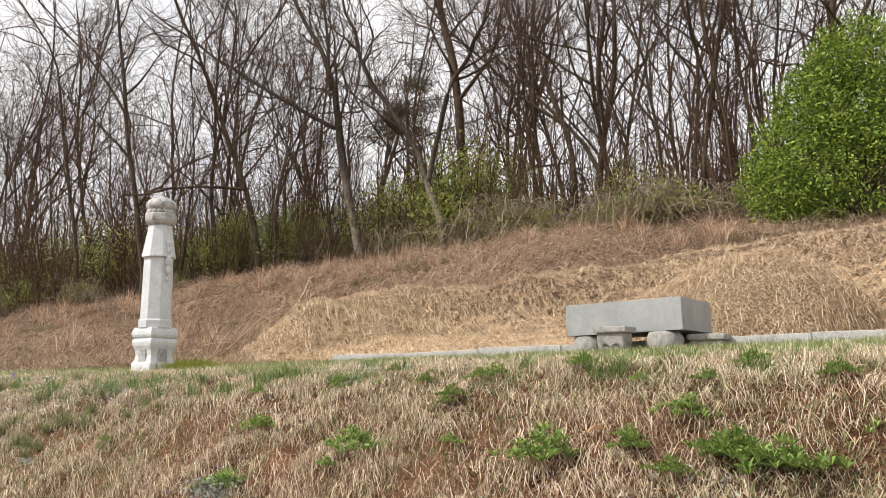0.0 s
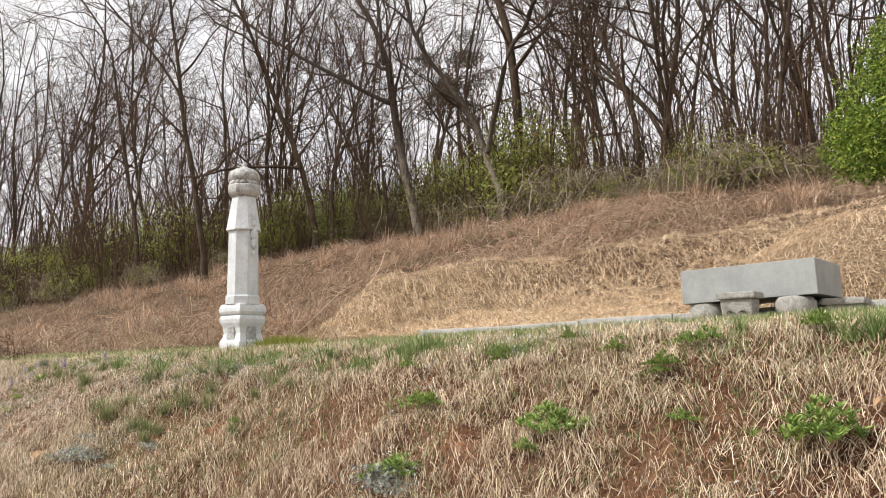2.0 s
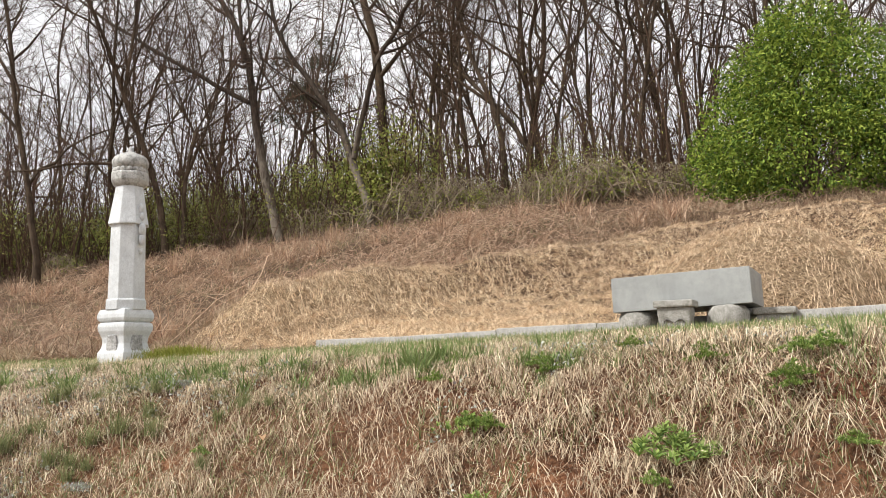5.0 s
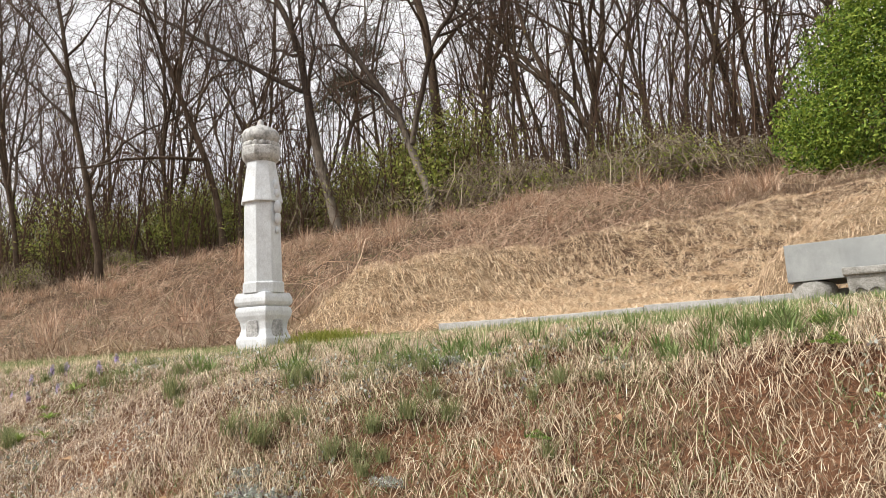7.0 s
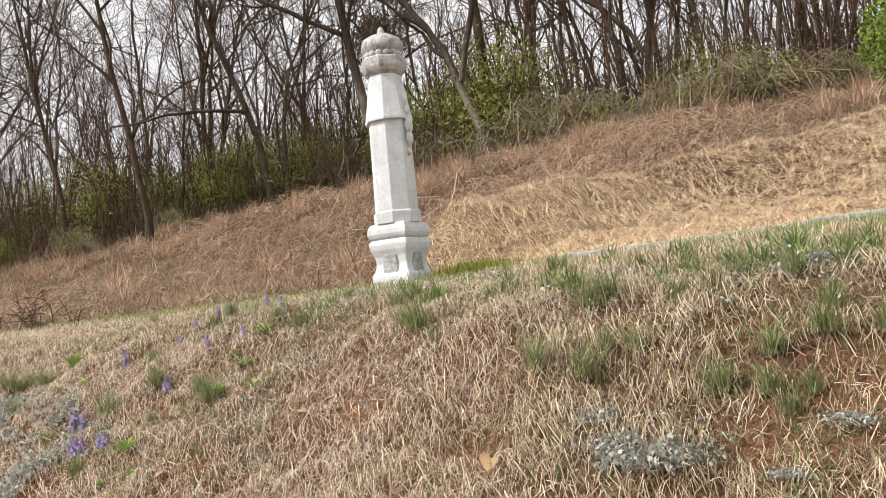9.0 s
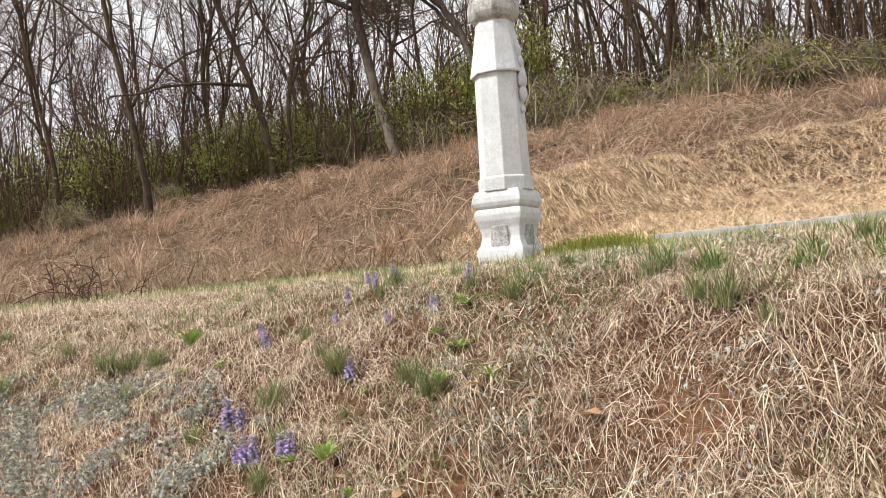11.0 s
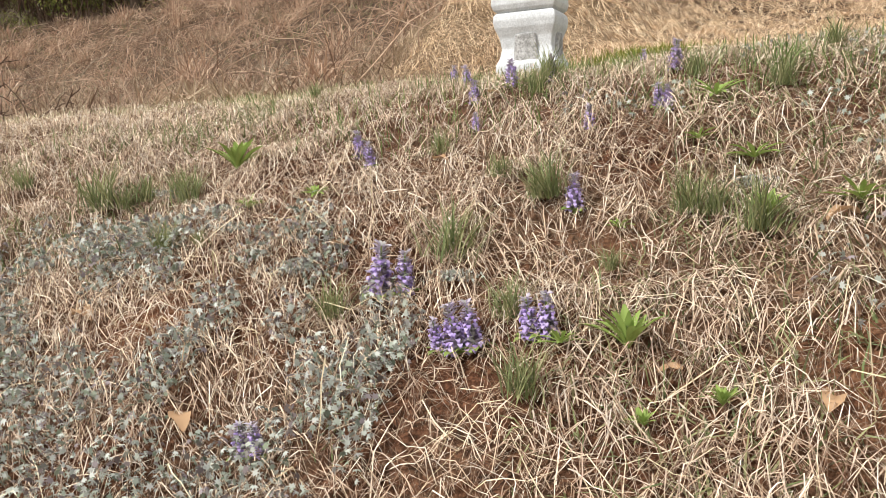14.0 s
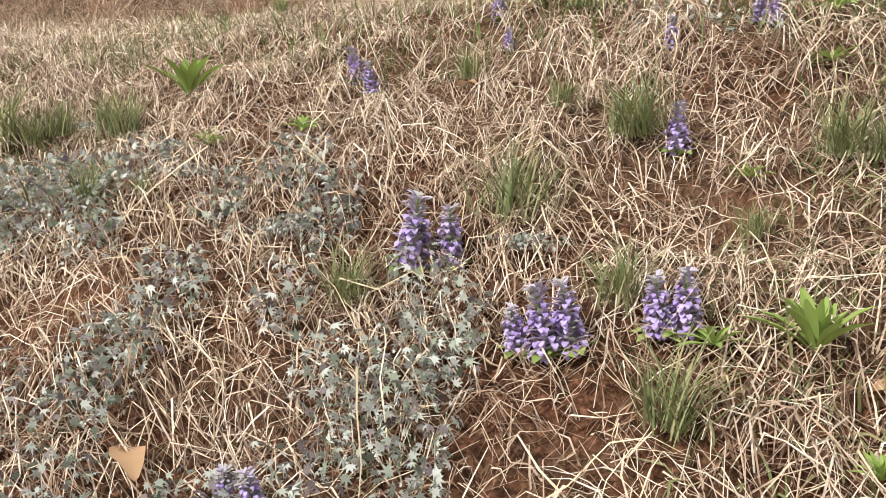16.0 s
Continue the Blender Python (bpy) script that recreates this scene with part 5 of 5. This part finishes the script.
lay(wide, [(rw.uniform(-7.2, 2.5), 3.35 + abs(rw.normal(0, 0.3)), rw.uniform(0.06, 0.13)) for _ in range(70)] + [(rw.uniform(-6.6, -3.0), 3.3 + abs(rw.normal(0, 0.22)), rw.uniform(0.08, 0.15)) for _ in range(60)] + [(rw.uniform(-7.4, 2.5), 8.62 - abs(rw.normal(0, 0.1)), rw.uniform(0.06, 0.11)) for _ in range(40)] + [(rw.uniform(-2.6, 2.5), 8.6 - abs(rw.normal(0, 0.2)), rw.uniform(0.08, 0.14)) for _ in range(50)], 0.16, 62)


def leaf_ribbon(az, length, width, e0, droop, root, fold=0.25):
    """One lance-shaped leaf with a folded midrib: vertices and quads."""
    V, e = [], e0
    p = np.array(root, float)
    out = [p.copy()]
    for i in range(4):
        p = p + np.array([math.cos(az) * math.cos(e), math.sin(az) * math.cos(e), math.sin(e)]) * length / 4
        out.append(p.copy())
        e -= droop
    side = np.array([-math.sin(az), math.cos(az), 0])
    for q, w_ in zip(out, (0.25, 0.7, 1.0, 0.9, 0.22)):
        V += [q - side * width * w_ / 2 + [0, 0, width * fold * w_], q, q + side * width * w_ / 2 + [0, 0, width * fold * w_]]
    F = []
    for i in range(4):
        a = i * 3
        F += [[a, a + 1, a + 4, a + 3], [a + 1, a + 2, a + 5, a + 4]]
    return np.array(V), np.array(F)


def joined(pieces):
    V, F, b = [], [], 0
    for v, f in pieces:
        V.append(v)
        F.append(f + b)
        b += len(v)
    return np.concatenate(V), np.concatenate(F)


def rosette(name, seed, n, length, label, category, group, many=1, low=0.35):
    """Leaves in a whorl; a single rosette keeps each leaf as a part, a weed clump is one mesh."""
    r = np.random.default_rng(seed)
    ps = []
    for c in range(many):
        ox, oy = (0, 0) if many == 1 else r.normal(0, length * 1.5, 2)
        up = 0.0 if many == 1 else length * r.uniform(0.1, 2.1) * math.exp(-(ox * ox + oy * oy) / (2.2 * length) ** 2)
        for k in range(n):
            az = 2.4 * k + r.uniform(-0.3, 0.3)
            u = k / n
            L = length * r.uniform(0.75, 1.1) * (1 - 0.35 * u)
            ps.append(leaf_ribbon(az, L, L * (r.uniform(0.16, 0.23) if many == 1 else r.uniform(0.2, 0.32)), (low if many == 1 else 0.5) + (0.85 if many == 1 else 0.9) * u + r.uniform(-0.1, 0.15), r.uniform(0.06, 0.22), (ox, oy, up)))
    if many > 1:
        t = thing(name, pose(0, 0, 0), label, category, group)
        V, F = joined(ps)
        tagged(link("foliage", np_mesh("foliage", V, F, HERB, True), t), kind="stuff")
        return t
    t = thing(name, pose(0, 0, 0), label, category, group)
    for v, f in ps:
        link("leaf", np_mesh("leaf", v, f, HERB, True), t)
    return t


ROSETTES = [(-8.45, 3.08, 0.13), (-8.29, 2.88, 0.07), (-8.12, 2.91, 0.06), (-7.34, 2.52, 0.11), (-7.22, 3.2, 0.1), (-7.14, 2.99, 0.09), (-7.12, 2.81, 0.08), (-6.96, 2.84, 0.1), (-7.25, 3.03, 0.06), (-7.19, 2.42, 0.05), (-7.45, 2.51, 0.07), (-7.39, 2.8, 0.05), (-7.3, 2.38, 0.04)]
lay([rosette("herb_rosette", 161 + k, (20, 12, 14)[k], 0.09, "fresh green leaf rosette in dry straw", "herb", "green rosettes on the bank", 1, (0.7, 0.12, 0.25)[k]) for k in range(3)], ROSETTES, 0.108, 63, -0.02)
CLUMPS_A = [(-2.48, 2.84, 0.24), (-3.12, 2.9, 0.12), (-2.5, 2.69, 0.09), (-3.03, 2.6, 0.19), (-2.14, 3.08, 0.08), (-1.51, 2.82, 0.29), (-1.19, 2.89, 0.14), (-1.04, 3.07, 0.17), (-0.84, 2.9, 0.25), (-0.63, 2.82, 0.3), (-1.01, 2.8, 0.15), (-0.55, 3.33, 0.14), (-1.65, 3.44, 0.11), (-2.13, 3.35, 0.11), (-3.5, 3.47, 0.12), (-3.06, 3.38, 0.1), (-3.45, 3.16, 0.1), (-2.14, 3.13, 0.13), (-2.46, 3.44, 0.09), (-1.66, 3.5, 0.13), (-2.74, 3.47, 0.09), (-1.97, 2.86, 0.1), (-3.2, 2.93, 0.15)]
CLUMPS_B = [(-1.22, 2.94, 0.11), (-0.81, 2.9, 0.22), (-2.44, 3.33, 0.11), (-2.05, 3.36, 0.13), (-1.31, 3.28, 0.08), (-0.9, 3.52, 0.13), (-3.11, 3.45, 0.12), (-1.03, 3.31, 0.12), (-0.2, 2.95, 0.25), (0.2, 3.1, 0.2), (-4.35, 2.82, 0.08)]
lay([rosette("herb_clump", 171 + k, 7, 0.029, "dense bright green clump of young weeds", "herb", "green weed clumps on the bank", 60) for k in range(3)], CLUMPS_A + CLUMPS_B, 0.16, 64, -0.035)


def lobed_leaves(r, n, spread_xy, size, lift):
    """Small deeply cut leaves, felted and silvery."""
    ang = np.linspace(0, 2 * math.pi, 15)[:-1]
    tip = np.arange(14) % 2 == 0
    rad = np.where(tip, 1.0, 0.45) * np.array([1.5, 1, 1.15, 1, 0.95, 1, 0.8, 1, 0.8, 1, 0.95, 1, 1.15, 1])
    star = np.stack([np.cos(ang) * rad, 0.8 * np.sin(ang) * rad, np.where(tip, -0.25, 0.12)], 1)
    star = np.concatenate([[[0, 0, 0.02]], star])
    V = []
    for k in range(n):
        rot = Euler((r.normal(0, 0.8), r.normal(0, 0.8), r.uniform(0, 6.28))).to_matrix()
        s = size * r.uniform(0.4, 1.2)
        V.append((star * s) @ np.array(rot).T + np.array([spread_xy[k][0], spread_xy[k][1], spread_xy[k][2] + lift * r.uniform(0.2, 1)]))
    i = np.arange(14)
    tri = np.stack([np.zeros(14, int), 1 + i, 1 + (i + 1) % 14], 1)
    F = (np.arange(n)[:, None, None] * 15 + tri[None]).reshape(-1, 3)
    return np.concatenate(V), F


rm = np.random.default_rng(181)
mugs = []
for k in range(2):
    q = rm.normal(0, 0.038, (320, 2))
    V, F = lobed_leaves(rm, 320, np.concatenate([q, np.zeros((320, 1))], 1), 0.0072, 0.045)
    mug = thing("mugwort_clump", pose(0, 0, 0), "low silvery grey-green mugwort clump on the soil", "herb", "mugwort clumps")
    tagged(link("foliage", np_mesh("foliage", V, F, MUGWORT), mug), kind="stuff")
    mugs.append(mug)
MUGS = [(-5.3, 2.49, 0.24), (-5.4, 2.55, 0.16), (-5.2, 2.52, 0.16), (-5.47, 2.65, 0.15), (-4.84, 2.65, 0.13), (-4.97, 2.49, 0.1), (-4.95, 3.34, 0.12), (-8.62, 3.01, 0.09), (-8.29, 2.81, 0.08), (-7.14, 2.92, 0.09), (-7.69, 2.67, 0.09), (-8.06, 2.7, 0.11), (-8.37, 2.89, 0.07), (-3.09, 2.57, 0.28), (-3.0, 2.52, 0.2)]
lay(mugs, MUGS, 0.15, 65, -0.012)
x, y = rm.uniform(-9.3, -7.72, 16500), rm.uniform(2.1, 2.9, 16500)
q = vnoise(x * 11, y * 11, 33) + 0.5 * vnoise(x * 4, y * 4, 34)
ok = (q > 0.0) & (y < 2.86 - 0.8 * np.clip(x + 8.05, 0, 1)) & (np.hypot(x + 8.35, (y - 2.52) * 1.4) > 0.13)
x, y = x[ok], y[ok]
x2, y2 = rm.uniform(-7.6, 2.0, 15000), rm.uniform(2.5, 3.7, 15000)
q = vnoise(x2 * 1.9, y2 * 1.9, 51) + 0.6 * vnoise(x2 * 6, y2 * 6, 52)
x, y = np.concatenate([x, x2[q > 0.5]]), np.concatenate([y, y2[q > 0.5]])
V, F = lobed_leaves(rm, len(x), np.stack([x, y, height(x, y) + 0.004], 1), 0.0094, 0.066)
tagged(link("mugwort_mat", np_mesh("mugwort_mat", V, F, MUGWORT)), "creeping mat of silvery felted mugwort leaves", "herb", kind="stuff")


def bugle(seed, h, whorls):
    """A violet bugle flower spike with hairy bracts in whorls."""
    r = np.random.default_rng(seed)
    t = thing("bugle_flower", pose(0, 0, 0), "violet bugle flower spike with hairy whorls in dry grass", "flower", "violet bugle flowers")
    pts, rad = grow(r, (0, 0, -0.01), (0.05, 0, 1), h, 0.0028, 0.0018, 5, 0.03, 0)
    v, f = tube_arrays([(pts, rad, 5)])
    link("stalk", np_mesh("stalk", v, f, HERB, True), t)
    for k in range(5):
        v, f = leaf_ribbon(k * 1.26 + r.uniform(-0.2, 0.2), h * 0.42, h * 0.17, 0.45, 0.2, (0, 0, 0.004))
        link("base_leaf", np_mesh("base_leaf", v, f, HERB, True), t)
    for wv in range(whorls):
        u = 0.22 + 0.78 * wv / (whorls - 1)
        c, _, _ = at_along(pts, rad, min(u, 0.99))
        size = h * 0.20 * (1.12 - 0.5 * u)
        br, pe = [], []
        for k in range(8):
            az = k * math.pi / 4 + wv * 0.4 + r.uniform(-0.15, 0.15)
            br.append(leaf_ribbon(az, size * r.uniform(0.9, 1.4), size * 0.5, r.uniform(0.2, 0.9), 0.08, c + r.normal(0, size * 0.12, 3)))
        for k in range(9):
            az = k * math.pi / 4.5 + wv * 0.7 + r.uniform(-0.2, 0.2)
            root = c + np.array([math.cos(az), math.sin(az), 0.15]) * size * 0.55 + r.normal(0, size * 0.15, 3)
            if u < 0.8 and r.uniform() < 0.8:
                pe.append(leaf_ribbon(az, size * 0.65, size * 0.5, 0.25, 0.45, root, 0.1))
                pe.append(leaf_ribbon(az + 0.3, size * 0.5, size * 0.4, -0.6, 0.2, root + [0, 0, -size * 0.1], 0.2))
        v, f = joined(br)
        link("bract_whorl", np_mesh("bract_whorl", v, f, BRACT, True), t)
        if pe:
            v, f = joined(pe)
            link("petal_whorl", np_mesh("petal_whorl", v, f, PURPLE, True), t)
    return t


BUGLES = [(-7.86, 2.67, 0.125), (-7.8, 2.67, 0.1), (-7.68, 2.53, 0.07), (-7.64, 2.52, 0.105), (-7.61, 2.53, 0.1), (-7.51, 2.54, 0.085), (-7.48, 2.54, 0.09), (-7.97, 2.31, 0.07), (-7.93, 2.31, 0.07), (-7.49, 2.86, 0.09), (-7.35, 3.19, 0.065), (-7.32, 3.17, 0.065), (-7.5, 3.12, 0.065), (-8.06, 3.1, 0.075), (-7.77, 3.44, 0.09), (-7.86, 3.37, 0.075), (-7.98, 3.72, 0.09), (-7.81, 3.22, 0.055), (-7.33, 3.44, 0.09), (-7.45, 3.8, 0.06), (-8.24, 4.3, 0.09), (-7.66, 3.45, 0.08), (-8.1, 3.13, 0.08)]
lay([bugle(191, 0.1, 13), bugle(192, 0.1, 12), bugle(193, 0.1, 12)], BUGLES, 0.1, 66)


def fallen_leaf(seed):
    r = np.random.default_rng(seed)
    v, f = leaf_ribbon(0, 0.06, 0.034, 0.25, r.uniform(0.05, 0.25), (-0.03, 0, 0.012), 0.3)
    v = v + np.stack([np.zeros(len(v)), np.zeros(len(v)), r.normal(0, 0.003, len(v))], 1)
    return tagged(link("fallen_leaf", np_mesh("fallen_leaf", v, f, DEAD_LEAF, True)), "curled tan fallen oak leaf on the straw", "leaf", "fallen leaves on the bank")


LEAVES = [(-8.0, 2.77, 0.05), (-7.86, 3.08, 0.05), (-6.99, 2.8, 0.07), (-7.27, 2.49, 0.04), (-8.55, 2.58, 0.07), (-8.1, 2.32, 0.07), (-7.04, 2.44, 0.06), (-7.81, 3.39, 0.04), (-5.75, 2.5, 0.1), (-6.6, 2.7, 0.08), (-1.36, 2.98, 0.09), (-4.1, 2.9, 0.06)]
lay([fallen_leaf(201), fallen_leaf(202)], LEAVES, 0.06, 67, -0.01)


def dead_shrub(x, y, seed, h, n, mat, label):
    """Dry branching stalks, bent and broken."""
    r = np.random.default_rng(seed)
    t = thing("dead_shrub", pose(x, y, hz(x, y)), label, "dead shrub", "dry shrubs by the terrace")
    for k in range(n):
        az = r.uniform(0, 2 * math.pi)
        pts, rad = grow(r, (r.normal(0, 0.12), r.normal(0, 0.12), -0.02), (0.6 * math.cos(az), 0.6 * math.sin(az), 1), h * r.uniform(0.6, 1.2), 0.006, 0.003, 6, 0.22, -0.06)
        lines = [(pts, rad, 4)]
        for q in range(5):
            p, w_, d = at_along(pts, rad, r.uniform(0.3, 0.98))
            tp, tr2 = grow(r, p, side_way(r, d, r.uniform(30, 70)), h * r.uniform(0.12, 0.3), 0.004, 0.002, 2, 0.2, -0.05)
            lines.append((tp, tr2, 3))
        v, f = tube_arrays(lines)
        link("stalk", np_mesh("stalk", v, f, mat), t)


dead_shrub(-11.1, 4.7, 301, 0.42, 7, TWIG, "dry red-brown branching shrub at the terrace edge")
dead_shrub(-10.6, 4.3, 302, 0.36, 7, TWIG, "dry red-brown branching shrub at the terrace edge")
dead_shrub(-12.2, 5.4, 303, 0.5, 6, TWIG, "dry red-brown branching shrub at the terrace edge")
dead_shrub(-14.5, 8.2, 304, 1.1, 8, TANGLE, "pale bent dead reed stalks below the wood")
dead_shrub(-16.5, 9.0, 305, 1.2, 8, TANGLE, "pale bent dead reed stalks below the wood")
dead_shrub(-12.9, 10.6, 306, 0.7, 12, TANGLE, "pale bent dead reed stalks below the wood")
